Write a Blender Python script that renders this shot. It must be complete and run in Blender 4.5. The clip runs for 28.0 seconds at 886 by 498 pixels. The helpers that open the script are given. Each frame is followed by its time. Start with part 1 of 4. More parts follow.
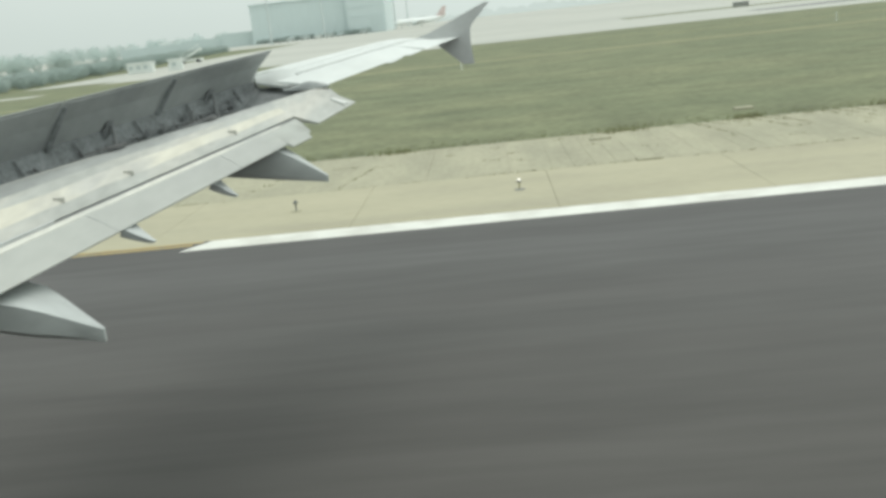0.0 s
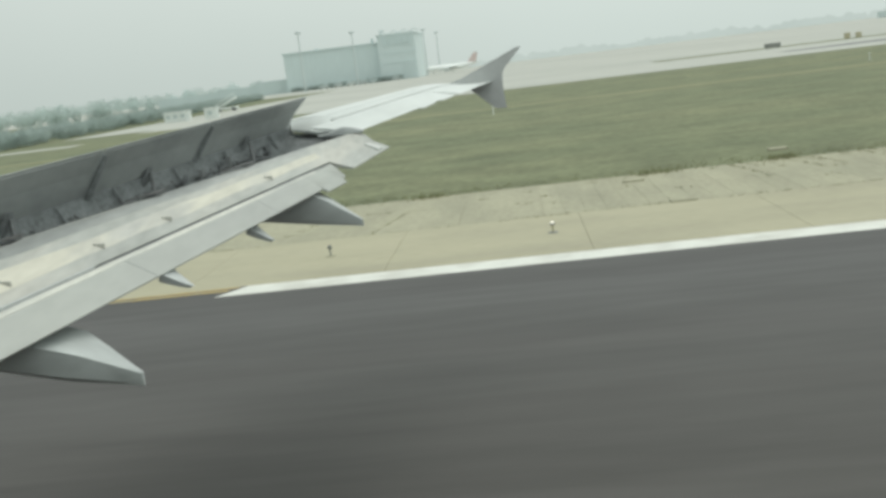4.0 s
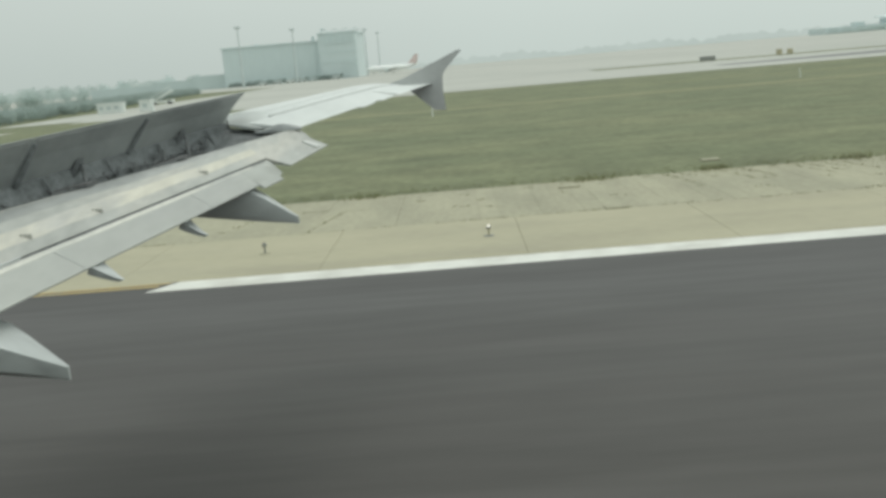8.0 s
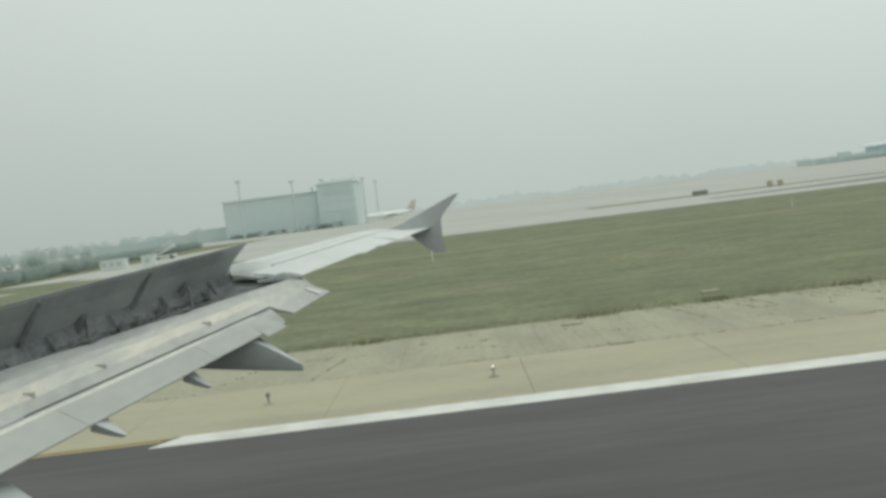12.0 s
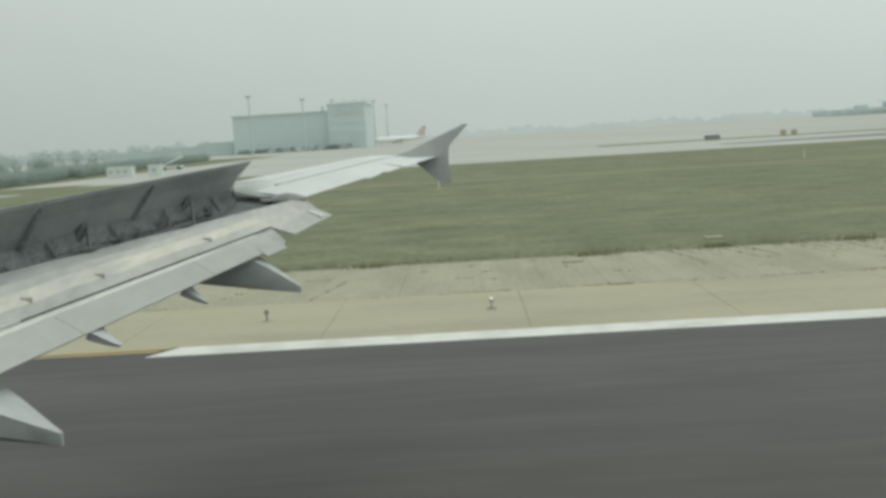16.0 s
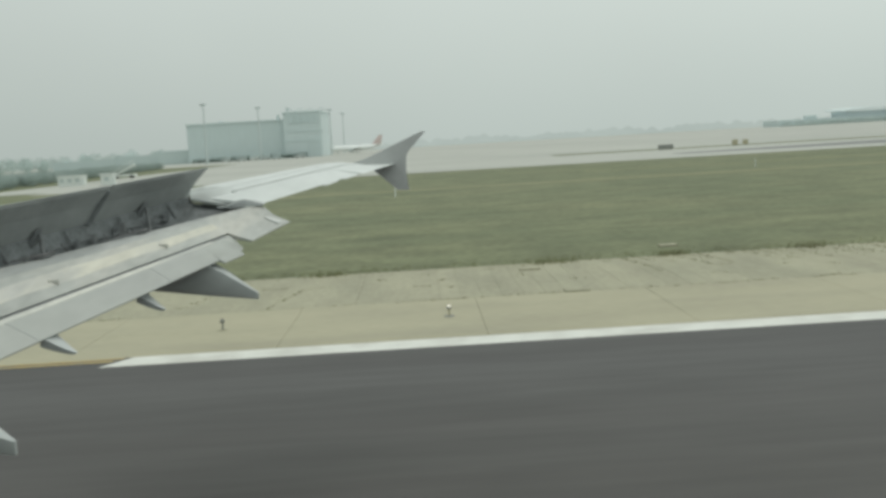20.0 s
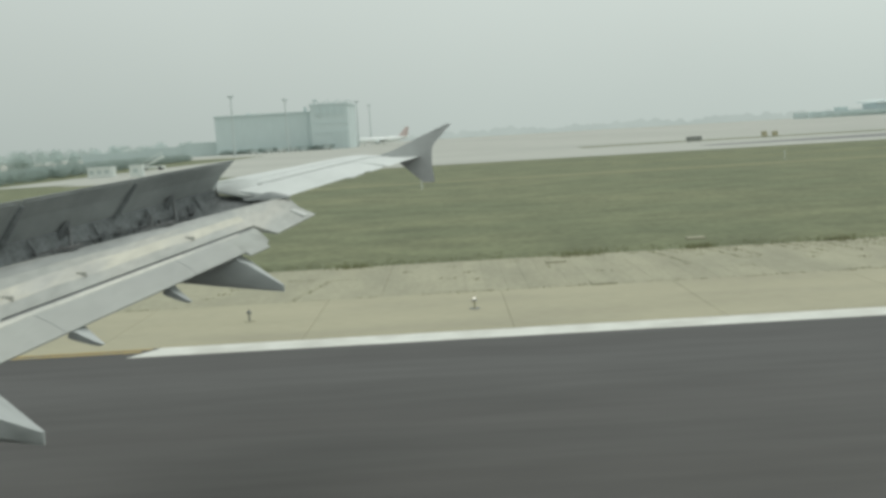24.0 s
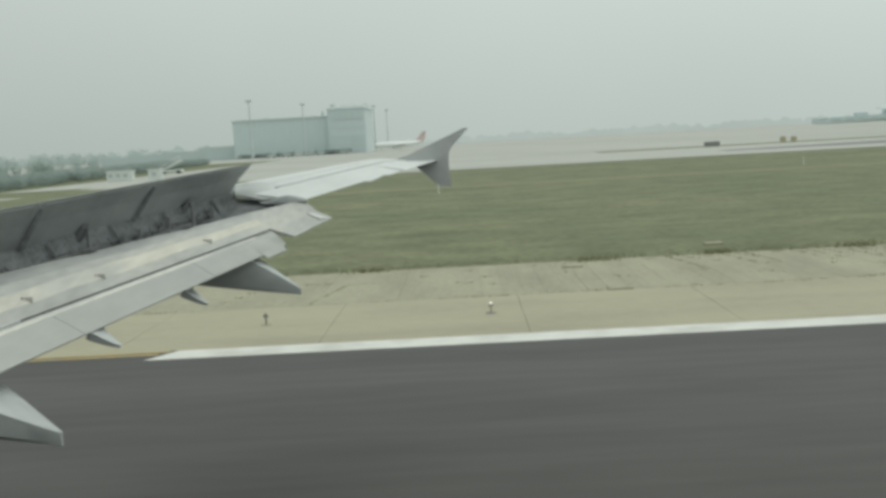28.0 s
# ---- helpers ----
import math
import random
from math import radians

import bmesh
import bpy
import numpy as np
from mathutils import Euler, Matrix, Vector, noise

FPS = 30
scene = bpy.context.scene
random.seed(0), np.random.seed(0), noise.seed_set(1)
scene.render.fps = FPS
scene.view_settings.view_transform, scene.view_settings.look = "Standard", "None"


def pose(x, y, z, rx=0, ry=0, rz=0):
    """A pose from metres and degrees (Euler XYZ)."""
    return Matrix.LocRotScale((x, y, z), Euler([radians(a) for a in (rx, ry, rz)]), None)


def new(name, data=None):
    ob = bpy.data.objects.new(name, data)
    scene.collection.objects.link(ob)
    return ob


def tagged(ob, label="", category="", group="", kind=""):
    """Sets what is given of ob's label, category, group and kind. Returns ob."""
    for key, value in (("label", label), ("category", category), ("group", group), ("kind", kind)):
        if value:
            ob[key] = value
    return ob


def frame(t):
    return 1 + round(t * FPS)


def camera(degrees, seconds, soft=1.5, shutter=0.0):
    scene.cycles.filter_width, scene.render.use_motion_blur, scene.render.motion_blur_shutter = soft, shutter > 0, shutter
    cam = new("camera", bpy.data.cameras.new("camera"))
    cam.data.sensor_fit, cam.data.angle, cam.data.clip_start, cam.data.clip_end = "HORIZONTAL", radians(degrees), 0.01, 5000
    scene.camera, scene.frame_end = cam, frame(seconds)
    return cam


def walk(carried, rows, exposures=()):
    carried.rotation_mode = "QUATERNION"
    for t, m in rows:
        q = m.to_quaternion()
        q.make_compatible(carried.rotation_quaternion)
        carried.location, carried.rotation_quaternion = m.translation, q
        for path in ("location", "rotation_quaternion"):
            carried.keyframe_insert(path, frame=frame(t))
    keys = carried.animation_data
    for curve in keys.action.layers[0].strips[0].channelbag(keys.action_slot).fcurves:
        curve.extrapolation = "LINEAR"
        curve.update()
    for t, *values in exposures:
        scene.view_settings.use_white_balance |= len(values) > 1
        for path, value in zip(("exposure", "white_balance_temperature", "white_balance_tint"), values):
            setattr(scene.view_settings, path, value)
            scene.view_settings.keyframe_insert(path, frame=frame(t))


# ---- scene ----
# ---------------------------------------------------------------- camera
# x runs aft along the runway, y outward over the wing, z up
cam = camera(48.4, 28.0, soft=3.5)
ROWS = [  # seconds, eye, yaw, pitch, roll
    (0.0, 0.006, 0.012, 4.607, 3.65, -13.19, -6.23),
    (0.5, 0.018, 0.012, 4.599, 6.04, -11.27, -6.41),
    (1.0, 0.007, -0.000, 4.602, 4.24, -11.26, -5.40),
    (1.5, 0.005, 0.010, 4.605, 2.73, -12.41, -5.16),
    (2.0, 0.002, -0.001, 4.599, 3.28, -12.19, -5.43),
    (2.5, -0.008, 0.004, 4.605, 3.67, -11.77, -6.22),
    (3.0, 0.002, -0.008, 4.582, 1.94, -11.59, -7.17),
    (3.5, -0.010, -0.005, 4.591, 5.40, -10.42, -6.92),
    (5.5, 0.002, 0.001, 4.610, 4.34, -10.64, -7.39),
    (6.0, -0.000, 0.001, 4.604, 3.45, -11.94, -6.62),
    (6.5, -0.010, 0.003, 4.609, 4.34, -11.94, -6.93),
    (7.0, 0.002, -0.007, 4.599, 4.30, -11.58, -6.41),
    (7.5, -0.022, -0.016, 4.596, 3.61, -11.33, -6.90),
    (8.0, -0.007, -0.012, 4.592, 1.53, -10.71, -4.87),
    (8.5, -0.016, -0.012, 4.596, 2.88, -8.46, -6.93),
    (9.0, -0.011, -0.029, 4.575, 0.83, -4.92, -7.77),
    (9.5, 0.000, -0.016, 4.585, 1.45, -4.86, -6.74),
    (10.0, -0.004, -0.017, 4.585, 0.84, -4.75, -7.07),
    (10.5, -0.004, -0.024, 4.586, -0.21, -4.41, -5.16),
    (11.0, -0.003, -0.013, 4.592, 1.73, -3.27, -6.02),
    (11.5, -0.020, -0.031, 4.583, 0.79, -2.55, -7.12),
    (13.5, -0.004, -0.014, 4.588, 0.30, -2.39, -6.05),
    (14.0, -0.028, -0.036, 4.588, -0.64, -2.05, -4.21),
    (14.5, -0.002, -0.005, 4.591, 0.47, -1.99, -4.84),
    (15.0, 0.000, -0.029, 4.582, -0.26, -3.92, -2.77),
    (15.5, -0.021, -0.016, 4.606, 0.59, -5.01, -2.77),
    (16.0, 0.010, 0.003, 4.607, 1.45, -6.59, -3.48),
    (16.5, 0.003, -0.001, 4.601, 1.48, -7.13, -4.06),
    (17.0, 0.008, -0.020, 4.578, 0.72, -6.64, -4.19),
    (17.5, 0.005, -0.001, 4.596, 0.13, -6.58, -4.24),
    (18.0, -0.006, -0.018, 4.595, -0.28, -6.34, -3.44),
    (18.5, -0.007, -0.010, 4.593, -0.83, -6.56, -3.75),
    (19.0, 0.008, -0.002, 4.598, -0.10, -6.57, -3.45),
    (19.5, -0.011, -0.018, 4.585, -0.34, -6.70, -2.93),
    (20.0, -0.009, -0.026, 4.582, -1.11, -6.22, -3.34),
    (20.5, -0.002, -0.004, 4.593, -1.10, -6.55, -3.08),
    (21.0, -0.009, -0.030, 4.577, -1.24, -6.47, -2.64),
    (21.5, -0.009, -0.004, 4.598, -0.93, -6.85, -2.90),
    (23.5, -0.008, 0.003, 4.600, 0.25, -6.65, -3.58),
    (24.0, 0.005, -0.012, 4.590, 0.45, -6.60, -3.36),
    (24.5, -0.030, -0.033, 4.581, -0.80, -4.46, -4.73),
    (25.0, -0.005, -0.017, 4.593, 1.61, -5.52, -4.93),
    (25.5, -0.009, -0.011, 4.582, 0.66, -5.35, -4.60),
    (26.0, -0.004, -0.021, 4.591, 0.85, -5.93, -4.06),
    (26.5, -0.002, 0.009, 4.605, 1.72, -6.70, -4.30),
    (27.0, -0.002, 0.008, 4.605, 1.99, -6.75, -4.10),
    (27.5, -0.007, 0.011, 4.617, 1.67, -6.61, -3.68),
    (28.0, 0.004, -0.012, 4.582, 1.40, -6.28, -3.22),
]
EXPOSURES = [(0.0, 0.42), (2.0, 0.26), (3.5, 0.22), (6.0, 0.22), (8.0, 0.1), (9.5, -0.02), (12.0, -0.08), (15.0, -0.06), (21.0, -0.08), (25.0, -0.05), (26.0, -0.05), (28.0, -0.1)]
walk(cam, [(t, pose(x, y, z, 90 + pitch, 0, yaw) @ pose(0, 0, 0, 0, 0, roll)) for t, x, y, z, yaw, pitch, roll in ROWS], EXPOSURES)

# ---------------------------------------------------------------- world and sun: bright overcast, dusty air
SUN_HEIGHT, SUN_ROUND = 72.0, 50.0  # nearly overhead, a little outboard of the wing
world = bpy.data.worlds.new("overcast_sky")
scene.world = world
world.use_nodes = True
wn, wl = world.node_tree.nodes, world.node_tree.links
wn.clear()
sky = wn.new("ShaderNodeTexSky")
sky.sky_type, sky.sun_disc = "NISHITA", False
sky.sun_elevation, sky.sun_rotation = radians(SUN_HEIGHT), radians(SUN_ROUND)
sky.air_density, sky.dust_density, sky.ozone_density = 2.0, 8.0, 1.0
cover = wn.new("ShaderNodeTexCoord")
split = wn.new("ShaderNodeSeparateXYZ")
wl.new(cover.outputs["Generated"], split.inputs[0])
ramp = wn.new("ShaderNodeValToRGB")
ramp.color_ramp.elements[0].position, ramp.color_ramp.elements[0].color = 0.0, (0.497, 0.565, 0.53, 1)
ramp.color_ramp.elements[1].position, ramp.color_ramp.elements[1].color = 0.32, (0.725, 0.797, 0.763, 1)
wl.new(split.outputs["Z"], ramp.inputs[0])
cloud = wn.new("ShaderNodeTexNoise")
cloud.inputs["Scale"].default_value, cloud.inputs["Detail"].default_value = 1.6, 4
wl.new(cover.outputs["Generated"], cloud.inputs["Vector"])
soft = wn.new("ShaderNodeMapRange")
soft.inputs["From Min"].default_value, soft.inputs["From Max"].default_value = 0.3, 0.7
soft.inputs["To Min"].default_value, soft.inputs["To Max"].default_value = 0.96, 1.05
wl.new(cloud.outputs["Fac"], soft.inputs["Value"])
veil = wn.new("ShaderNodeVectorMath")
veil.operation = "SCALE"
wl.new(ramp.outputs["Color"], veil.inputs[0])
side = wn.new("ShaderNodeMath")
side.operation = "MULTIPLY_ADD"
side.inputs[1].default_value, side.inputs[2].default_value = 0.2, 1.0
wl.new(split.outputs["X"], side.inputs[0])
glow = wn.new("ShaderNodeMath")
glow.operation = "MULTIPLY"
wl.new(soft.outputs[0], glow.inputs[0])
wl.new(side.outputs[0], glow.inputs[1])
wl.new(glow.outputs[0], veil.inputs["Scale"])
b_sky, b_cover, add = wn.new("ShaderNodeBackground"), wn.new("ShaderNodeBackground"), wn.new("ShaderNodeAddShader")
b_sky.inputs["Strength"].default_value, b_cover.inputs["Strength"].default_value = 0.006, 1.0
wl.new(sky.outputs[0], b_sky.inputs["Color"])
wl.new(veil.outputs[0], b_cover.inputs["Color"])
wl.new(b_sky.outputs[0], add.inputs[0])
wl.new(b_cover.outputs[0], add.inputs[1])
wo = wn.new("ShaderNodeOutputWorld")
wl.new(add.outputs[0], wo.inputs["Surface"])

sun = bpy.data.lights.new("sun", "SUN")
sun.energy, sun.angle, sun.color = 0.75, radians(50), (1.0, 0.97, 0.92)
sun_ob = new("sun", sun)
sun_ob.matrix_world = pose(0, 0, 60, 90 - SUN_HEIGHT, 0, 180 - SUN_ROUND)


# ---------------------------------------------------------------- materials
def material(name, base, vary=0.15, scale=1.0, fine=12.0, rough=0.8, metal=0.0, bump=0.1, stretch=(1, 1, 1), tint=None, tint_scale=0.2, island=0.0, tint_at=(0.45, 0.65)):
    """Base colour with variation at two scales, an optional second colour in patches, and fine relief."""
    m = bpy.data.materials.new(name)
    m.use_nodes = True
    n, l = m.node_tree.nodes, m.node_tree.links
    s = n["Principled BSDF"]
    s.inputs["Roughness"].default_value, s.inputs["Metallic"].default_value = rough, metal
    co = n.new("ShaderNodeNewGeometry")
    mp = n.new("ShaderNodeMapping")
    mp.inputs["Scale"].default_value = stretch
    l.new(co.outputs["Position"], mp.inputs["Vector"])
    big, small = n.new("ShaderNodeTexNoise"), n.new("ShaderNodeTexNoise")
    for tex, sc, det in ((big, scale, 5), (small, scale * fine, 3)):
        tex.inputs["Scale"].default_value, tex.inputs["Detail"].default_value = sc, det
        l.new(mp.outputs[0], tex.inputs["Vector"])
    both = n.new("ShaderNodeMath")
    both.operation = "ADD"
    l.new(big.outputs["Fac"], both.inputs[0])
    l.new(small.outputs["Fac"], both.inputs[1])
    amount = n.new("ShaderNodeMapRange")
    amount.inputs["From Min"].default_value, amount.inputs["From Max"].default_value = 0.7, 1.3
    amount.inputs["To Min"].default_value, amount.inputs["To Max"].default_value = 1 - vary, 1 + vary
    l.new(both.outputs[0], amount.inputs["Value"])
    shade = n.new("ShaderNodeVectorMath")
    shade.operation = "SCALE"
    l.new(amount.outputs[0], shade.inputs["Scale"])
    if tint:
        patch = n.new("ShaderNodeTexNoise")
        patch.inputs["Scale"].default_value, patch.inputs["Detail"].default_value = tint_scale, 6
        l.new(mp.outputs[0], patch.inputs["Vector"])
        step = n.new("ShaderNodeMapRange")
        step.inputs["From Min"].default_value, step.inputs["From Max"].default_value = tint_at
        l.new(patch.outputs["Fac"], step.inputs["Value"])
        mix = n.new("ShaderNodeMix")
        mix.data_type = "RGBA"
        mix.inputs["A"].default_value, mix.inputs["B"].default_value = (*base, 1), (*tint, 1)
        l.new(step.outputs[0], mix.inputs["Factor"])
        l.new(mix.outputs["Result"], shade.inputs[0])
    else:
        shade.inputs[0].default_value = base
    last = shade.outputs[0]
    if island:
        info = n.new("ShaderNodeObjectInfo")
        per = n.new("ShaderNodeMapRange")
        per.inputs["To Min"].default_value, per.inputs["To Max"].default_value = 1 - island, 1 + island
        l.new(info.outputs["Random"], per.inputs["Value"])
        again = n.new("ShaderNodeVectorMath")
        again.operation = "SCALE"
        l.new(last, again.inputs[0])
        l.new(per.outputs[0], again.inputs["Scale"])
        last = again.outputs[0]
    l.new(last, s.inputs["Base Color"])
    if bump:
        b = n.new("ShaderNodeBump")
        b.inputs["Strength"].default_value, b.inputs["Distance"].default_value = bump, 0.02
        l.new(both.outputs[0], b.inputs["Height"])
        l.new(b.outputs[0], s.inputs["Normal"])
    return m


ASPHALT = material("worn_runway_asphalt", (0.088, 0.0875, 0.0855), 0.15, 0.5, 5, 0.85, bump=0.12, stretch=(0.14, 1, 1), tint=(0.081, 0.0795, 0.0775), tint_scale=0.3)
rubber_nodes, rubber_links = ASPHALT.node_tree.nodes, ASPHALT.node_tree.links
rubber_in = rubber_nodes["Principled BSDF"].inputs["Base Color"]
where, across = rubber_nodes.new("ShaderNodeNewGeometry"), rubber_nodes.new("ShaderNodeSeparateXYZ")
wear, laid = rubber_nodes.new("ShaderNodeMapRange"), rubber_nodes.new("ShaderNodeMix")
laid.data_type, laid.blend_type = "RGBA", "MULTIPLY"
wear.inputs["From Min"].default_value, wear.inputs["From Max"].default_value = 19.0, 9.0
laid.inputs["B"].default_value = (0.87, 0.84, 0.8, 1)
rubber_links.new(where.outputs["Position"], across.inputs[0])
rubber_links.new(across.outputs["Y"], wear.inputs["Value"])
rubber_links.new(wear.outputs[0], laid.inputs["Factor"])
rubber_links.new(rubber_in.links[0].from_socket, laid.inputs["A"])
streak_map, streak, streak_range, streaked = rubber_nodes.new("ShaderNodeMapping"), rubber_nodes.new("ShaderNodeTexNoise"), rubber_nodes.new("ShaderNodeMapRange"), rubber_nodes.new("ShaderNodeVectorMath")
streak_map.inputs["Scale"].default_value = (0.05, 0.8, 1)
streak.inputs["Scale"].default_value, streak.inputs["Detail"].default_value, streak.inputs["Roughness"].default_value = 1.0, 7, 0.62
streak_range.inputs["From Min"].default_value, streak_range.inputs["From Max"].default_value = 0.32, 0.62
streak_range.inputs["To Min"].default_value, streak_range.inputs["To Max"].default_value = 0.91, 1.04
streaked.operation = "SCALE"
rubber_links.new(where.outputs["Position"], streak_map.inputs["Vector"])
rubber_links.new(streak_map.outputs[0], streak.inputs["Vector"])
rubber_links.new(streak.outputs["Fac"], streak_range.inputs["Value"])
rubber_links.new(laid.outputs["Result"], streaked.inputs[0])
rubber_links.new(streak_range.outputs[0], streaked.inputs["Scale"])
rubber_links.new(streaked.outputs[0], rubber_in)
TAXIWAY = material("dark_taxiway_asphalt", (0.2, 0.205, 0.2), 0.08, 0.05, 9, 0.9, bump=0.05)
SLAB = material("dusty_shoulder_concrete", (0.385, 0.366, 0.261), 0.08, 0.5, 14, 0.9, bump=0.1, stretch=(0.35, 1, 1), tint=(0.345, 0.329, 0.239), tint_scale=0.4, island=0.015)
VERGE = material("weathered_verge_concrete", (0.355, 0.344, 0.25), 0.12, 0.6, 10, 0.95, bump=0.15, stretch=(1, 0.35, 1), tint=(0.31, 0.304, 0.222), tint_scale=0.5, island=0.03)
APRON = material("pale_apron_concrete", (0.43, 0.438, 0.395), 0.06, 0.02, 9, 0.9, bump=0.0, tint=(0.38, 0.388, 0.352), tint_scale=0.012)
GRASS = material("dry_airfield_grass", (0.142, 0.161, 0.09), 0.3, 0.4, 8, 1.0, bump=0.3, stretch=(0.75, 1, 1), tint=(0.178, 0.19, 0.106), tint_scale=0.09, tint_at=(0.38, 0.66))
BLADES = material("grass_tufts", (0.245, 0.255, 0.14), 0.2, 1.5, 6, 1.0, bump=0.0, tint=(0.27, 0.265, 0.165), tint_scale=0.8)
TRACK = material("mown_straw_track", (0.25, 0.25, 0.145), 0.15, 0.3, 12, 1.0, bump=0.2, stretch=(0.2, 1, 1))
SOIL = material("joint_soil", (0.3, 0.285, 0.21), 0.2, 2, 8, 1.0, bump=0.3)
WHITE_LINE = material("white_runway_paint", (0.66, 0.67, 0.62), 0.08, 1.2, 15, 0.7, bump=0.05, tint=(0.55, 0.55, 0.5), tint_scale=0.8)
YELLOW_LINE = material("yellow_taxi_paint", (0.43, 0.33, 0.13), 0.12, 1.2, 15, 0.75, bump=0.05, tint=(0.38, 0.33, 0.19), tint_scale=1.5)
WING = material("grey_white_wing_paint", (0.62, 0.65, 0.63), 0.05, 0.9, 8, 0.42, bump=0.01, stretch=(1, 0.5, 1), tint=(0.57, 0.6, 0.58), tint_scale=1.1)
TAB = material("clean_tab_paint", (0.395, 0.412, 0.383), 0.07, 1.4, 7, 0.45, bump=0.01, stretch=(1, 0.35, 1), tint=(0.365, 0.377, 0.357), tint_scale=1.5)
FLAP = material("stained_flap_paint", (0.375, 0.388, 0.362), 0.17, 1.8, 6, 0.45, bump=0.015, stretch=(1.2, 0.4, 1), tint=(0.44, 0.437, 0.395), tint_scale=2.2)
# nose grey is darkened to carry the shade of the spoilers above
NOSE = material("bare_shaded_flap_nose", (0.275, 0.29, 0.282), 0.14, 2.2, 6, 0.5, bump=0.02, stretch=(1, 0.4, 1), tint=(0.37, 0.382, 0.365), tint_scale=1.8)
RUB = material("worn_seal_strip", (0.585, 0.57, 0.485), 0.11, 3, 3, 0.55, bump=0.03, stretch=(1.6, 0.5, 1), tint=(0.42, 0.425, 0.4), tint_scale=2.4, tint_at=(0.42, 0.68))
PALE = material("pale_scuffed_paint", (0.56, 0.575, 0.55), 0.08, 2, 6, 0.5, bump=0.01)
EDGE_TRIM = material("pale_edge_trim", (0.6, 0.6, 0.545), 0.1, 3, 6, 0.55, bump=0.02, stretch=(1, 0.4, 1), tint=(0.47, 0.485, 0.455), tint_scale=2.0, tint_at=(0.45, 0.62))
FENCE = material("wingtip_grey_paint", (0.46, 0.475, 0.465), 0.06, 1.5, 8, 0.45, bump=0.0)
FAIRING = material("fairing_grey_paint", (0.49, 0.52, 0.51), 0.09, 2.2, 6, 0.45, bump=0.01, stretch=(0.4, 1, 1), tint=(0.41, 0.435, 0.43), tint_scale=1.6)
SPOILER = material("spoiler_underside_primer", (0.36, 0.382, 0.376), 0.1, 2.0, 5, 0.6, bump=0.04, stretch=(1, 0.6, 1), tint=(0.3, 0.32, 0.317), tint_scale=1.6)
# COVE and SHADE_METAL hold the shade under the spoilers in their colour
COVE = material("shaded_wing_cove", (0.188, 0.203, 0.205), 0.35, 5, 5, 0.7, bump=0.1)
STEEL = material("dull_actuator_steel", (0.17, 0.17, 0.17), 0.2, 9, 4, 0.45, metal=0.5, bump=0.02)
LUG = material("dark_lug_metal", (0.185, 0.197, 0.2), 0.3, 7, 4, 0.7, bump=0.05)
SHADE_METAL = material("shaded_bracket_metal", (0.155, 0.167, 0.17), 0.3, 8, 4, 0.6, metal=0.1, bump=0.05)
DARK_METAL = material("dark_bracket_metal", (0.17, 0.18, 0.18), 0.3, 8, 4, 0.55, metal=0.2, bump=0.05)
BRASS = material("tarnished_bracket", (0.5, 0.495, 0.45), 0.2, 12, 4, 0.6, bump=0.03)
GAP = material("dark_panel_gap", (0.46, 0.48, 0.47), 0.1, 3, 5, 0.8, bump=0.0)
BODY = material("white_fuselage_paint", (0.6, 0.6, 0.58), 0.03, 0.6, 8, 0.4, bump=0.0)
RUBBER = material("black_rubber", (0.03, 0.03, 0.03), 0.2, 5, 6, 0.85, bump=0.05)
# Across the apron, the air's haze is put into these pale base colours.
HANGAR = material("hazed_green_cladding", (0.6, 0.685, 0.68), 0.03, 0.05, 10, 0.7, bump=0.0, stretch=(1, 1, 0.3))
HANGAR_DOOR = material("hazed_grey_cladding", (0.61, 0.69, 0.685), 0.03, 0.05, 10, 0.7, bump=0.0)
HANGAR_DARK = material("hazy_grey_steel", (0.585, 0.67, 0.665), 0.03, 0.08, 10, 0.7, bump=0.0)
MAST = material("hazed_galvanised_mast", (0.54, 0.6, 0.59), 0.06, 0.5, 8, 0.6, bump=0.0)


def leafy(name, base, pale):
    """Small leaves: dull both sides, and letting light through."""
    m = material(name, base, 0.05, 0.1, 7, 1.0, bump=0.0, tint=pale, tint_scale=0.05)
    n, l = m.node_tree.nodes, m.node_tree.links
    s = n["Principled BSDF"]
    thin, mix = n.new("ShaderNodeBsdfTranslucent"), n.new("ShaderNodeMixShader")
    colour = s.inputs["Base Color"].links[0].from_socket
    l.new(colour, thin.inputs["Color"])
    mix.inputs["Fac"].default_value = 0.5
    l.new(s.outputs[0], mix.inputs[1])
    l.new(thin.outputs[0], mix.inputs[2])
    l.new(mix.outputs[0], n["Material Output"].inputs["Surface"])
    return m


# Far and shrub foliage: haze of the air put into a pale base colour.
WOODS = leafy("hazed_far_foliage", (0.58, 0.66, 0.635), (0.54, 0.615, 0.59))
BUSH = leafy("hazed_shrub_foliage", (0.43, 0.505, 0.48), (0.47, 0.54, 0.515))
# Haze is put into the glazing's colour, and into SHED's below.
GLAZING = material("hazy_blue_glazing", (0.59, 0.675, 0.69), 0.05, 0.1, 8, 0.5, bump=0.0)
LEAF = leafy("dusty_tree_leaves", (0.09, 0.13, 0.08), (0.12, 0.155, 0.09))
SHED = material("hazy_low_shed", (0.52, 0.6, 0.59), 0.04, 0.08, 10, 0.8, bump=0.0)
BARK = material("grey_bark", (0.2, 0.2, 0.17), 0.2, 2, 6, 1.0, bump=0.1)
# Red, greys, signs and hut windows: haze put into their lightened colours.
JET = material("parked_jet_white", (0.88, 0.9, 0.88), 0.03, 0.1, 8, 0.4, bump=0.0)
JET_RED = material("hazed_jet_red", (0.6, 0.49, 0.46), 0.05, 0.3, 8, 0.4, bump=0.0)
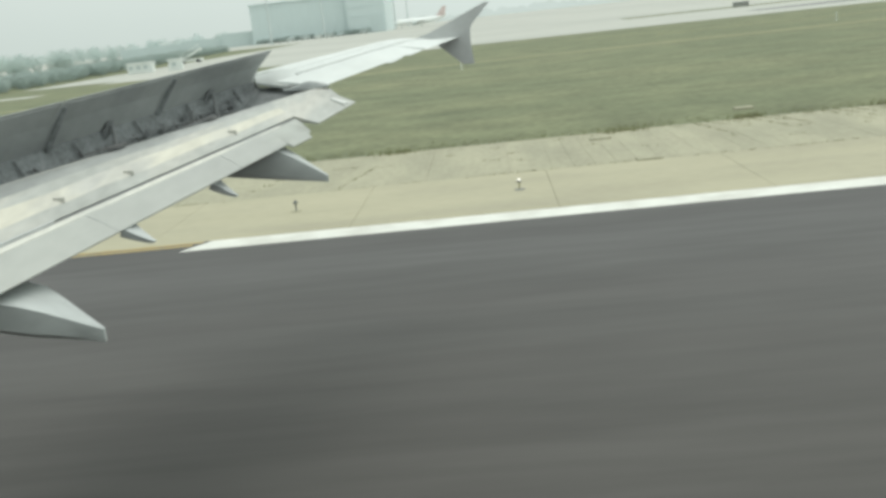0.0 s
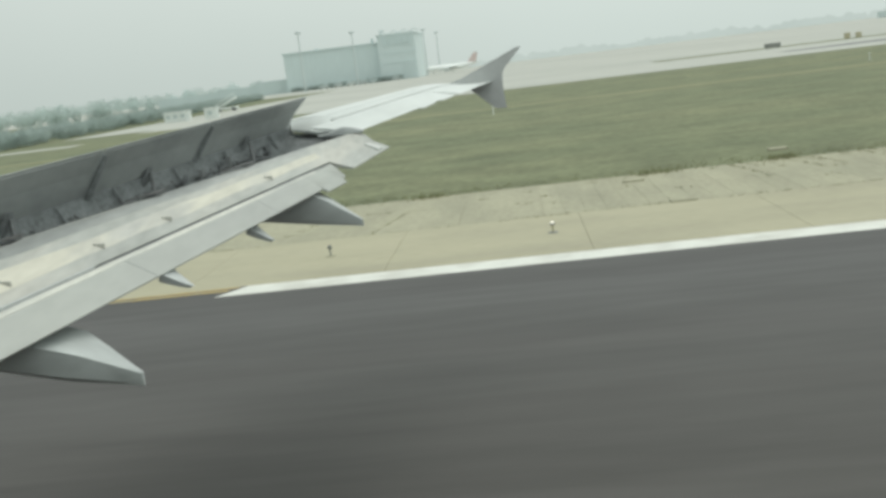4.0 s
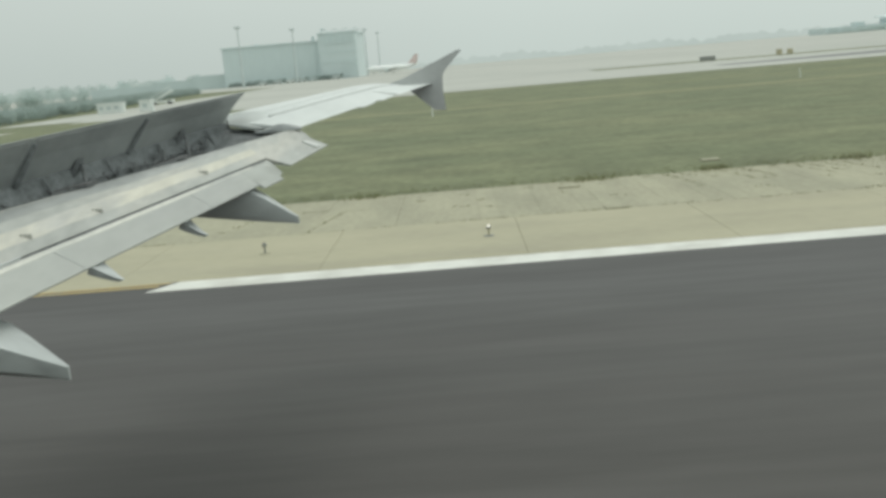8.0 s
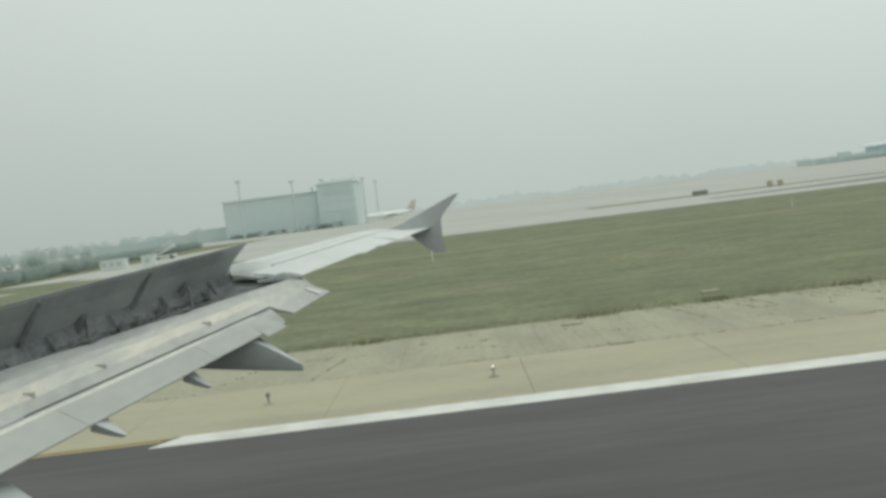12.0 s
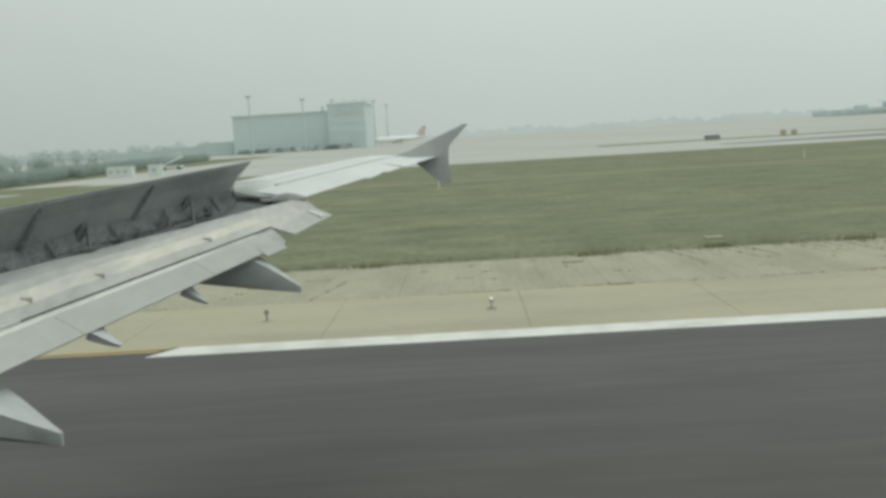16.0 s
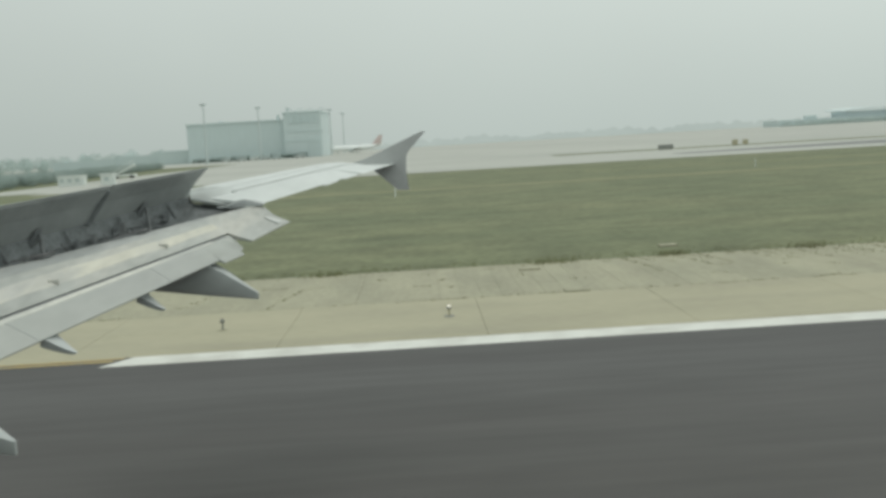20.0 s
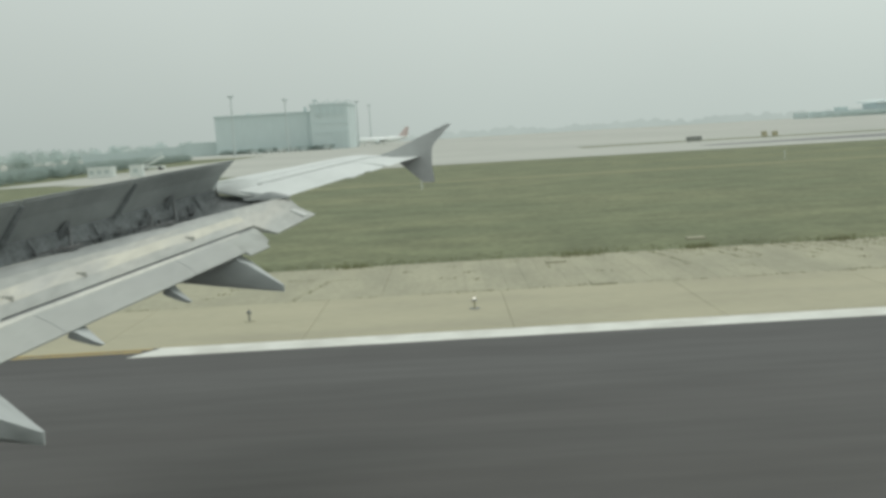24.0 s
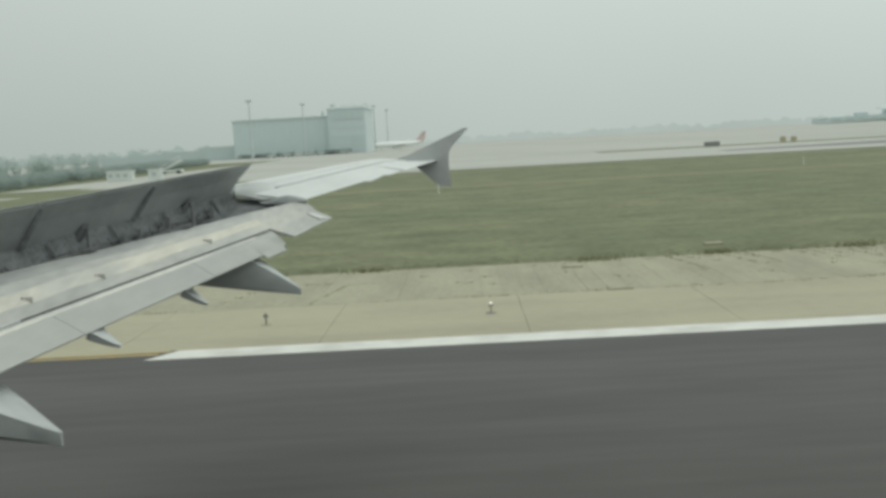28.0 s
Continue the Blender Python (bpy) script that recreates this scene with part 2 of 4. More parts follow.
JET_DARK = material("parked_jet_grey", (0.5, 0.55, 0.53), 0.05, 0.3, 8, 0.5, bump=0.0)
SIGN_DARK = material("dark_sign_back", (0.22, 0.23, 0.21), 0.1, 1, 8, 0.7, bump=0.0)
SIGN_YELLOW = material("ochre_sign_panel", (0.4, 0.37, 0.25), 0.1, 1, 8, 0.6, bump=0.0)
HUT = material("white_rendered_hut", (0.7, 0.735, 0.7), 0.05, 0.6, 8, 0.8, bump=0.0)
HUT_DARK = material("hut_window_dark", (0.48, 0.54, 0.52), 0.05, 0.6, 8, 0.3, bump=0.0)
LAMP_GLASS = bpy.data.materials.new("lit_lamp_lens")
LAMP_GLASS.use_nodes = True
LAMP_GLASS.node_tree.nodes["Principled BSDF"].inputs["Emission Color"].default_value = (1, 0.9, 0.68, 1)
LAMP_GLASS.node_tree.nodes["Principled BSDF"].inputs["Emission Strength"].default_value = 0.45


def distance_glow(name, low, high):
    """Far rim of the view, the air's haze put into its glowing colour."""
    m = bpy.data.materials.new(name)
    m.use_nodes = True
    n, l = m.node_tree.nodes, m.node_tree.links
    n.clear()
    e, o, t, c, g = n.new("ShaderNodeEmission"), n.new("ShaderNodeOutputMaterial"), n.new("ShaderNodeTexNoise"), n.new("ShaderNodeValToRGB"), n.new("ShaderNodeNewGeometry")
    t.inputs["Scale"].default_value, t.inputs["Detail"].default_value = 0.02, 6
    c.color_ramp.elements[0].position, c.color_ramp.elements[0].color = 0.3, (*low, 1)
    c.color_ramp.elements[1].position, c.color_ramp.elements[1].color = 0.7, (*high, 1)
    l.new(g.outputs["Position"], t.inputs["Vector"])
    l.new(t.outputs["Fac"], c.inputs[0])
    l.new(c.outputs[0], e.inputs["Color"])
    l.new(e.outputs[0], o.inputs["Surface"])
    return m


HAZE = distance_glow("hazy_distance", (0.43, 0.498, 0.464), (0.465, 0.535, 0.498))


# ---------------------------------------------------------------- mesh helpers
def part(name, bm, mat, parent=None, label="", smooth=False):
    me = bpy.data.meshes.new(name)
    bmesh.ops.recalc_face_normals(bm, faces=bm.faces)
    bm.to_mesh(me)
    bm.free()
    me.materials.append(mat)
    if smooth:
        me.shade_smooth()
        me.set_sharp_from_angle(angle=radians(35))
    ob = new(name, me)
    ob.parent = parent
    if label:
        tagged(ob, label)
    return ob


def thing(name, label, category, group="", at=(0, 0, 0)):
    ob = new(name)
    ob.location = at
    ob.empty_display_size = 0.3
    return tagged(ob, label, category, group)


def box(bm, x0, x1, y0, y1, z0, z1, bevel=0.0):
    vs = [bm.verts.new((x, y, z)) for x in (x0, x1) for y in (y0, y1) for z in (z0, z1)]
    fs = [bm.faces.new([vs[i] for i in q]) for q in ((0, 1, 3, 2), (4, 6, 7, 5), (0, 4, 5, 1), (2, 3, 7, 6), (0, 2, 6, 4), (1, 5, 7, 3))]
    if bevel:
        bmesh.ops.bevel(bm, geom=list({e for f in fs for e in f.edges}), offset=bevel, segments=2, affect="EDGES", profile=0.6)
    return bm


def boxes(*specs, bevel=0.0):
    bm = bmesh.new()
    for s in specs:
        box(bm, *s, bevel=bevel)
    return bm


def loft(rings, caps=True, closed=True):
    """Joins rings of points into a skin."""
    bm = bmesh.new()
    made = [[bm.verts.new(p) for p in r] for r in rings]
    for a, b in zip(made, made[1:]):
        n = len(a)
        for i in range(n if closed else n - 1):
            j = (i + 1) % n
            try:
                bm.faces.new((a[i], a[j], b[j], b[i]))
            except ValueError:
                pass
    if caps:
        bm.faces.new(made[0])
        bm.faces.new(made[-1])
    return bm


def tube(bm, a, b, r0, r1=None, n=10):
    a, b = Vector(a), Vector(b)
    r1 = r0 if r1 is None else r1
    q = (b - a).to_track_quat("Z", "Y").to_matrix()
    ring = [[bm.verts.new(p + q @ Vector((r * math.cos(2 * math.pi * i / n), r * math.sin(2 * math.pi * i / n), 0))) for i in range(n)] for p, r in ((a, r0), (b, r1))]
    for i in range(n):
        j = (i + 1) % n
        bm.faces.new((ring[0][i], ring[0][j], ring[1][j], ring[1][i]))
    bm.faces.new(ring[0][::-1])
    bm.faces.new(ring[1])
    return bm


def tubes(*specs):
    bm = bmesh.new()
    for s in specs:
        tube(bm, *s)
    return bm


def line_at(a, b, y):
    """The point at span y on the straight edge through a and b."""
    f = (y - a[1]) / (b[1] - a[1])
    return Vector([a[i] + f * (b[i] - a[i]) for i in range(3)])


# ---------------------------------------------------------------- setting: ground, runway, verge, apron
def plane_slab(name, x0, x1, y0, y1, top, mat, label, category, thick=0.3, parent=None):
    ob = part(name, boxes((x0, x1, y0, y1, top - thick, top)), mat, parent)
    return tagged(ob, label, category, kind="structure")


def ground_sheet():
    bm = bmesh.new()
    vs = [bm.verts.new(p) for p in ((-2400, -2400, -0.03), (2400, -2400, -0.03), (2400, 2400, -0.03), (-2400, 2400, -0.03))]
    bm.faces.new(vs)
    return tagged(part("ground", bm, GRASS), "flat airfield ground under dry green grass", "ground", kind="structure")


EDGE, VERGE_FROM, VERGE_TO = 22.75, 28.4, 35.5
WHITE_END = -7.0
ground_sheet()
runway = plane_slab("runway", -700, 1000, -26, EDGE, 0.0, ASPHALT, "worn dark grey asphalt runway with faint tyre streaks", "runway")
shoulder_bed = plane_slab("shoulder_bed", -300, 1000, EDGE, VERGE_TO - 0.05, -0.02, SOIL, "dark soil bed under the concrete shoulder", "bed")
apron = plane_slab("apron", -60, 1100, 152, 1149, 0.0, APRON, "wide pale concrete aircraft apron", "apron")
apron_side = plane_slab("service_road", -76, -60, 160, 420, 0.0, APRON, "pale concrete service road beside the apron", "road")
hangar_apron = plane_slab("hangar_apron", -420, -60, 420, 1149, 0.0, APRON, "pale concrete apron in front of the hangar", "apron")
perimeter = plane_slab("perimeter_road", -400, -60, 128, 133, 0.0, APRON, "narrow pale concrete perimeter road", "road")
part("edge_stripe", loft([[Vector((WHITE_END - 0.45, EDGE - 0.95, z)), Vector((1000, EDGE - 0.95, z)), Vector((1000, EDGE - 0.02, z)), Vector((WHITE_END + 0.1, EDGE - 0.02, z))] for z in (-0.1, 0.004)]), WHITE_LINE, runway, "broad white painted runway side stripe")
part("taxi_stripe", boxes((-300, WHITE_END - 0.1, EDGE - 0.16, EDGE - 0.02, -0.1, 0.004), (-300, WHITE_END - 0.3, EDGE - 0.42, EDGE - 0.28, -0.1, 0.004)), YELLOW_LINE, runway, "double yellow painted taxiway edge stripe")


def taxi_band():
    """A dark taxiway crossing the apron, with a rounded near end and pale margins."""
    bm = bmesh.new()
    near = [(46 + i * 40, 172 - 6 * min(1, i / 1.5) ** 0.5) for i in range(15)]
    far = [(46 + i * 40, 180 + 10 * min(1, i / 1.2) ** 0.5) for i in range(15)]
    lo, hi = [bm.verts.new((x, y, 0.006)) for x, y in near], [bm.verts.new((x, y, 0.006)) for x, y in far]
    for i in range(14):
        bm.faces.new((lo[i], lo[i + 1], hi[i + 1], hi[i]))
    return bm


part("taxiway_strip", taxi_band(), TAXIWAY, apron, "dark asphalt taxiway strip between pale margins")
part("grass_island", boxes((30, 600, 214, 226, -0.1, 0.02)), GRASS, apron, "narrow strip of dull grass between the aprons")
part("mown_track", boxes((-300, 400, 96, 98.2, -0.1, -0.012)), TRACK, None)
tagged(bpy.data.objects["mown_track"], "pale straw-coloured mown track through the grass", "track", kind="structure")
part("mown_track", boxes((20, 400, 118, 119.4, -0.1, -0.012)), TRACK, None)
tagged(bpy.data.objects["mown_track.001"], "pale straw-coloured mown track through the grass", "track", kind="structure")

# the taxiway junctions passed on the way, aft of where the airliner stands
def junction(x0, x1, deep, throat):
    """Asphalt that widens the runway out to y = deep, and a throat (x from, to, far y) into the taxiways."""
    j = plane_slab("junction", x0, x1, EDGE + 0.004, deep, 0.006, ASPHALT, "dark asphalt taxiway junction beside the runway", "taxiway")
    if throat:
        part("throat", boxes((throat[0], throat[1], deep + 0.004, throat[2], -0.3, 0.006)), ASPHALT, j, "dark asphalt throat between grass islands")
    return j


def curve_band(points, wide, z):
    """A painted band that follows points on the ground."""
    rings = []
    for k, (x, y) in enumerate(points):
        (ax, ay), (bx, by) = points[max(0, k - 1)], points[min(len(points) - 1, k + 1)]
        n = Vector((ay - by, bx - ax, 0)).normalized() * wide / 2
        p = Vector((x, y, z))
        rings.append([p - n, p + n, p + n - Vector((0, 0, 0.03)), p - n - Vector((0, 0, 0.03))])
    return loft(rings)


near_junction = junction(64, 292, 41.5, (160, 222, 79.0))
part("taxi_line", boxes((66, 290, 29.6, 29.85, -0.02, 0.011)), YELLOW_LINE, near_junction, "thin yellow taxiway side line")
for i in range(6):
    part("holding_bar", boxes((86 + i * 13.9, 87 + i * 13.9, 29.9, 36.2, -0.02, 0.011)), YELLOW_LINE, near_junction, "broad yellow shoulder bar")
for x, y in ((187, 13.1), (176, 13.4)):
    part("dash", boxes((x, x + 6.5, y - 0.45, y + 0.45, -0.02, 0.005)), WHITE_LINE, runway, "broad white painted dash")
part("lead_off_line", curve_band([(118 + i * 6, 11.6 + 0.0042 * (i * 6) ** 2 / 2.2) for i in range(16)], 0.3, 0.012), YELLOW_LINE, near_junction, "curved yellow lead-off line")
part("lead_off_line", curve_band([(232 + i * 6, 20.6 - 0.33 * i) for i in range(10)], 0.3, 0.012), YELLOW_LINE, near_junction, "curved yellow lead-off line")
far_junction = junction(398, 466, 38.0, None)
part("taxi_line", boxes((398, 466, 27.6, 27.8, -0.02, 0.011)), YELLOW_LINE, far_junction, "thin yellow taxiway side line")
last_junction = junction(640, 706, 40.0, None)
part("taxi_line", boxes((640, 706, 29.5, 29.7, -0.02, 0.011)), YELLOW_LINE, last_junction, "thin yellow taxiway side line")
taxiway = plane_slab("taxiway", 92, 330, 88, 148, 0.0, ASPHALT, "broad dark asphalt taxiway beyond the grass", "taxiway")
plane_slab("taxiway_margin", 92, 330, 79.2, 87.99, 0.0, SLAB, "pale concrete margin of the taxiway", "margin")
parallel = plane_slab("parallel_taxiway", 690, 980, 45.7, 65.5, 0.0, ASPHALT, "straight dark asphalt parallel taxiway", "taxiway")
plane_slab("taxiway_margin", 690, 980, 43.2, 45.69, 0.0, SLAB, "pale concrete margin of the taxiway", "margin")
plane_slab("taxiway_margin", 690, 980, 65.51, 69.5, 0.0, SLAB, "pale concrete margin of the taxiway", "margin")

# concrete slabs of the shoulder, each a piece with open joints
SLAB_LONG = 5.0


def slab_mesh(name, lx, ly, mat, joint=0.014):
    bm = boxes((0, lx - joint, 0, ly - 0.015, -0.2, 0.0))
    me = bpy.data.meshes.new(name)
    bm.to_mesh(me)
    bm.free()
    me.materials.append(mat)
    return me


rnd = random.Random(4)
inner, outer = slab_mesh("shoulder_slab", SLAB_LONG, VERGE_FROM - EDGE, SLAB), slab_mesh("verge_slab", SLAB_LONG / 2, VERGE_TO - VERGE_FROM, VERGE)
for i in range(-16, 30):
    ob = new("shoulder_slab", inner)
    ob.parent, ob.location = shoulder_bed, (i * SLAB_LONG + 1.4, EDGE + 0.01, rnd.uniform(-0.004, 0.002))
narrow = slab_mesh("verge_slab", 0.62, VERGE_TO - VERGE_FROM, VERGE, 0.007)
for i in range(-24, 0):
    ob = new("verge_slab", outer)
    ob.parent, ob.location = shoulder_bed, (i * SLAB_LONG / 2 + 0.4, VERGE_FROM + 0.03, rnd.uniform(-0.012, -0.004))
for i in range(162):
    ob = new("verge_slab", narrow)
    ob.parent, ob.location = shoulder_bed, (0.4 + i * 0.62, VERGE_FROM + 0.03, rnd.uniform(-0.011, -0.007))
part("far_slabs", boxes((-300, -16 * SLAB_LONG + 1.3, EDGE + 0.01, VERGE_FROM, -0.1, 0), (30 * SLAB_LONG + 1.5, 1000, EDGE + 0.01, VERGE_FROM, -0.1, 0), (-300, -24 * SLAB_LONG / 2 + 0.3, VERGE_FROM + 0.03, VERGE_TO, -0.1, -0.008), (20 * SLAB_LONG + 0.5, 1000, VERGE_FROM + 0.03, VERGE_TO, -0.1, -0.008)), SLAB, shoulder_bed)


def tufts():
    """Blades of grass leaning every way: thick along the verge's edge, thin in the joint between the slabs."""
    r, vs, fs = random.Random(11), [], []
    def blade(x, y, h):
        a, w = r.uniform(0, math.pi), r.uniform(0.012, 0.03)
        dx, dy, lean = math.cos(a) * w, math.sin(a) * w, r.uniform(-0.6, 0.6) * h
        k = len(vs)
        vs.extend([(x - dx, y - dy, -0.03), (x + dx, y + dy, -0.03), (x + lean, y + r.uniform(-0.4, 0.4) * h, h)])
        fs.append((k, k + 1, k + 2))
    for _ in range(900):
        x = r.uniform(-22, 34)
        wob = 0.45 * noise.noise(Vector((x * 0.4, 0, 0))) + 0.25 * noise.noise(Vector((x * 1.7, 3, 0)))
        for _ in range(6):
            blade(x + r.gauss(0, 0.1), VERGE_TO + 0.1 + wob + r.gauss(0.5, 0.75), r.uniform(0.005, 0.024))
    for _ in range(300):
        x = r.uniform(-14, 30)
        if noise.noise(Vector((x * 0.25, 7, 0))) > -0.05:
            for _ in range(4):
                blade(x + r.gauss(0, 0.08), VERGE_FROM + r.gauss(0.02, 0.05), r.uniform(0.01, 0.04))
    # weedy cracks that run askew over the verge, and dark clumps
    for (xa, ya), (xb, yb), thick in (((-4.85, 28.0), (-4.02, 32.2), 110), ((-4.0, 32.2), (-3.0, 32.4), 30), ((-5.6, 32.9), (-4.6, 32.6), 40), ((8.6, 28.35), (10.4, 28.5), 90), ((11.6, 28.6), (12.4, 28.7), 50), ((-0.9, 28.35), (1.2, 28.4), 70), ((3.3, 28.4), (3.9, 28.5), 40)):
        for _ in range(thick):
            f = r.random()
            blade(xa + f * (xb - xa) + r.gauss(0, 0.05), ya + f * (yb - ya) + r.gauss(0, 0.06), r.uniform(0.01, 0.045))
    # fingers of grass that creep over the verge
    x = 6.5
    while x < 32:
        x += r.uniform(0.35, 0.8)
        reach = r.uniform(0.6, 3.6)
        for _ in range(int(26 * reach)):
            f = r.random() ** 1.4
            blade(x + 0.5 * f + r.gauss(0, 0.05), VERGE_TO - f * reach, r.uniform(0.015, 0.06))
    for x, y, spread in ((4.6, 35.3, 0.5), (9.0, 35.6, 0.3), (-3.5, 35.4, 0.4), (14.0, 35.5, 0.4)):
        for _ in range(160):
            blade(x + r.gauss(0, spread), y + r.gauss(0, spread * 0.5), r.uniform(0.06, 0.24))
    for _ in range(30):
        x, y = r.uniform(-14, 30), r.uniform(VERGE_FROM + 0.5, VERGE_TO)
        for _ in range(14):
            blade(x + r.gauss(0, 0.12), y + r.gauss(0, 0.1), r.uniform(0.015, 0.06))
    me = bpy.data.meshes.new("grass_tufts")
    me.from_pydata(vs, [], fs)
    me.materials.append(BLADES)
    return tagged(new("grass_tufts", me), "uneven tufts of dry grass along the verge and its joints", "grass", kind="stuff")


tufts()


# ---------------------------------------------------------------- the airliner whose wing fills the view
plane = thing("airliner", "white airliner standing on the runway with spoilers raised and flaps down", "airliner", at=(0, -1.8, 0))
AXIS = Vector((0, -1.8, 4.2))


def on_plane(name, bm, mat, label="", smooth=False, parent=None):
    """A part of the airliner, given in world places."""
    up = parent or plane
    ob = part(name, bm, mat, up, label, smooth)
    ob.matrix_parent_inverse = Matrix.Translation(-plane.location)
    if parent:
        ob.matrix_parent_inverse = Matrix.Identity(4)
    return ob


# edges of the wing, each straight between two places
HINGE = ((-2.893, 12.5, 4.054), (-3.95, 8.0, 3.82))
SPOIL = ((-2.619, 12.3, 4.429), (-3.755, 7.7, 4.222))
FLAP_LE = ((-2.058, 12.0, 3.936), (-3.722, 7.5, 3.725))
FLAP_TE = ((-2.09, 10.6, 3.742), (-3.324, 6.6, 3.447))
FLAP_END = ((-1.536, 11.4, 3.762), (-1.865, 10.5, 3.632))
TAB_TE = ((-2.072, 9.95, 3.5225), (-3.14, 6.14, 3.2206))
TAB_END = ((-1.888, 10.4, 3.524), (-3.13, 6.14, 3.215))
AIL_TE = ((-0.342, 15.8, 4.278), (-1.868, 11.7, 3.952))


def leading(y):
    zs = ((0, 3.2), (6, 3.65), (12, 4.24), (14, 4.375), (15.8, 4.455))
    for (y0, z0), (y1, z1) in zip(zs, zs[1:]):
        if y <= y1:
            break
    return Vector((-1.725 - 0.541 * (15.8 - y), y, z0 + (z1 - z0) * (y - y0) / (y1 - y0)))


def wing_ring(front, back, bulge, depth, n=9, blunt=0.0):
    """A closed chordwise section: over the top from front to back, and home underneath."""
    c = (back - front).length
    top, low = [], []
    for i in range(n + 1):
        f = (1 - math.cos(math.pi * i / n)) / 2
        p = front.lerp(back, f)
        hump = math.sin(math.pi * f ** 0.7)
        top.append(p + Vector((0, 0, bulge * c * hump + blunt * f / 2)))
        low.append(p - Vector((0, 0, depth * c * hump + blunt * f)))
    return top + low[1:-1][::-1] if not blunt else top + low[1:][::-1]


def skin(y, f):
    """Top of the outer wing at span y and share f of the chord: a round nose, a crest, and a washed-out tip."""
    spots = ((0, -0.2), (0.06, -0.155), (0.15, -0.105), (0.3, -0.045), (0.4, 0.008), (0.5, 0.04), (0.58, 0.04), (0.67, 0.022))
    for (f0, o0), (f1, o1) in zip(spots, spots[1:]):
        if f <= f1:
            break
    tip = 0.085 * (max(0.0, y - 15.0) / 0.78) ** 1.5 * min(1.0, f / 0.5)
    return leading(y).lerp(line_at(*AIL_TE, y), f) + Vector((0, 0, o0 + (o1 - o0) * (f - f0) / (f1 - f0) - tip))


def wing_parts():
    ys = [0.05, 2, 4, 6, 8, 10, 11.9]
    on_plane("inner_wing", loft([wing_ring(leading(y), line_at(*HINGE, y) + Vector((-0.03, 0, -0.02)), 0.012, 0.07, blunt=0.35) for y in ys]), WING, "grey-white painted inner wing skin", True)
    ys = [12.45, 12.9, 13.4, 14.2, 15.0, 15.3, 15.5, 15.78]
    rings = []
    for y in ys:
        top = [skin(y, f) for f in (0, 0.02, 0.06, 0.12, 0.2, 0.3, 0.4, 0.5, 0.58, 0.66)]
        low = [skin(y, f) - Vector((0, 0, 0.05 + 0.25 * f * (0.9 - f))) for f in (0.66, 0.5, 0.3, 0.12, 0.02)]
        rings.append(top + low)
    on_plane("outer_wing", loft(rings), WING, "grey-white painted outer wing skin", True)
    # the fixed skin ahead of the spoilers, up to the outer wing
    rings = []
    for y in (10.6, 11.5, 12.1, 12.447):
        rings.append([skin(y, f) for f in (0, 0.02, 0.06, 0.12, 0.2, 0.28, 0.33)] + [skin(y, f) - Vector((0, 0, 0.05 + 0.2 * f)) for f in (0.33, 0.12, 0.02)])
    on_plane("front_skin", loft(rings), WING, "grey-white skin ahead of the spoilers", True)
    for name, span, cut, lab in (("aileron", (11.8, 12.6, 13.4, 14.0, 14.56), 0.11, "grey-white aileron at the outer trailing edge"), ("wingtip_panel", (14.564, 15.0, 15.3, 15.5, 15.78), 0.03, "")):
        on_plane(name, loft([wing_ring(skin(y, 0.664) - Vector((0, 0, 0.004)), line_at(*AIL_TE, y) - Vector((cut, 0, 0)), 0.012, 0.05, 5) for y in span]), WING, lab, True)
    # short tabs that step the trailing edge
    for ya, yb, la, lb in ((13.42, 13.9, 0.07, 0.02), (14.06, 14.5, 0.05, 0.03)):
        rings = []
        for y, far in ((ya, la), (yb, lb)):
            p = line_at(*AIL_TE, y) - Vector((0.11, 0, 0))
            rings.append([p + Vector((-0.05, 0, 0.006)), p + Vector((far, 0, -0.006)), p + Vector((far, 0, -0.011)), p + Vector((-0.05, 0, -0.012))])
        on_plane("trim_tab", loft(rings), WING, "short tab at the aileron's trailing edge")
    # thin spanwise seams in the skin
    for name, f, wide, ya, yb in (("hinge_seam", 0.64, 0.011, 12.3, 15.7), ("panel_seam", 0.56, 0.006, 12.5, 14.6)):
        rings = []
        for y in [ya + (yb - ya) * i / 10 for i in range(11)]:
            p, q = skin(y, f) + Vector((0, 0, 0.003)), skin(y, f + wide) + Vector((0, 0, 0.003))
            rings.append([p, q, q - Vector((0, 0, 0.02)), p - Vector((0, 0, 0.02))])
        on_plane(name, loft(rings), GAP, "thin grey seam along the wing skin")
    low = ((-2.88, 12.36, 4.05), (-2.63, 12.2, 4.012), (-2.42, 12.06, 3.982), (-2.3, 11.98, 3.985), (-2.2, 11.96, 4.0))
    rings = []
    for p, f in zip(low, (0.32, 0.42, 0.5, 0.58, 0.655)):
        p, q = Vector(p), skin(12.46, f)
        m = p.lerp(q, 0.5) + Vector((0, 0, 0.008))
        rings.append([p, m, q, q - Vector((0, 0, 0.03)), m - Vector((0, 0, 0.03)), p - Vector((0, 0, 0.03))])
    on_plane("shroud_panel", loft(rings), WING, "grey-white panel between spoiler and aileron", True)
    wall = ((-3.1, 3.5), (-3.1, 4.0), (-2.87, 4.0), (-2.4, 3.925), (-2.1, 3.925), (-2.1, 3.5))
    on_plane("cove_bulkhead", loft([[Vector((x, y, z)) for x, z in wall] for y in (12.38, 12.42)]), SPOILER, "grey bulkhead closing the cove's outer end")
    # the lip of the shroud over the flap's outer end
    rings = []
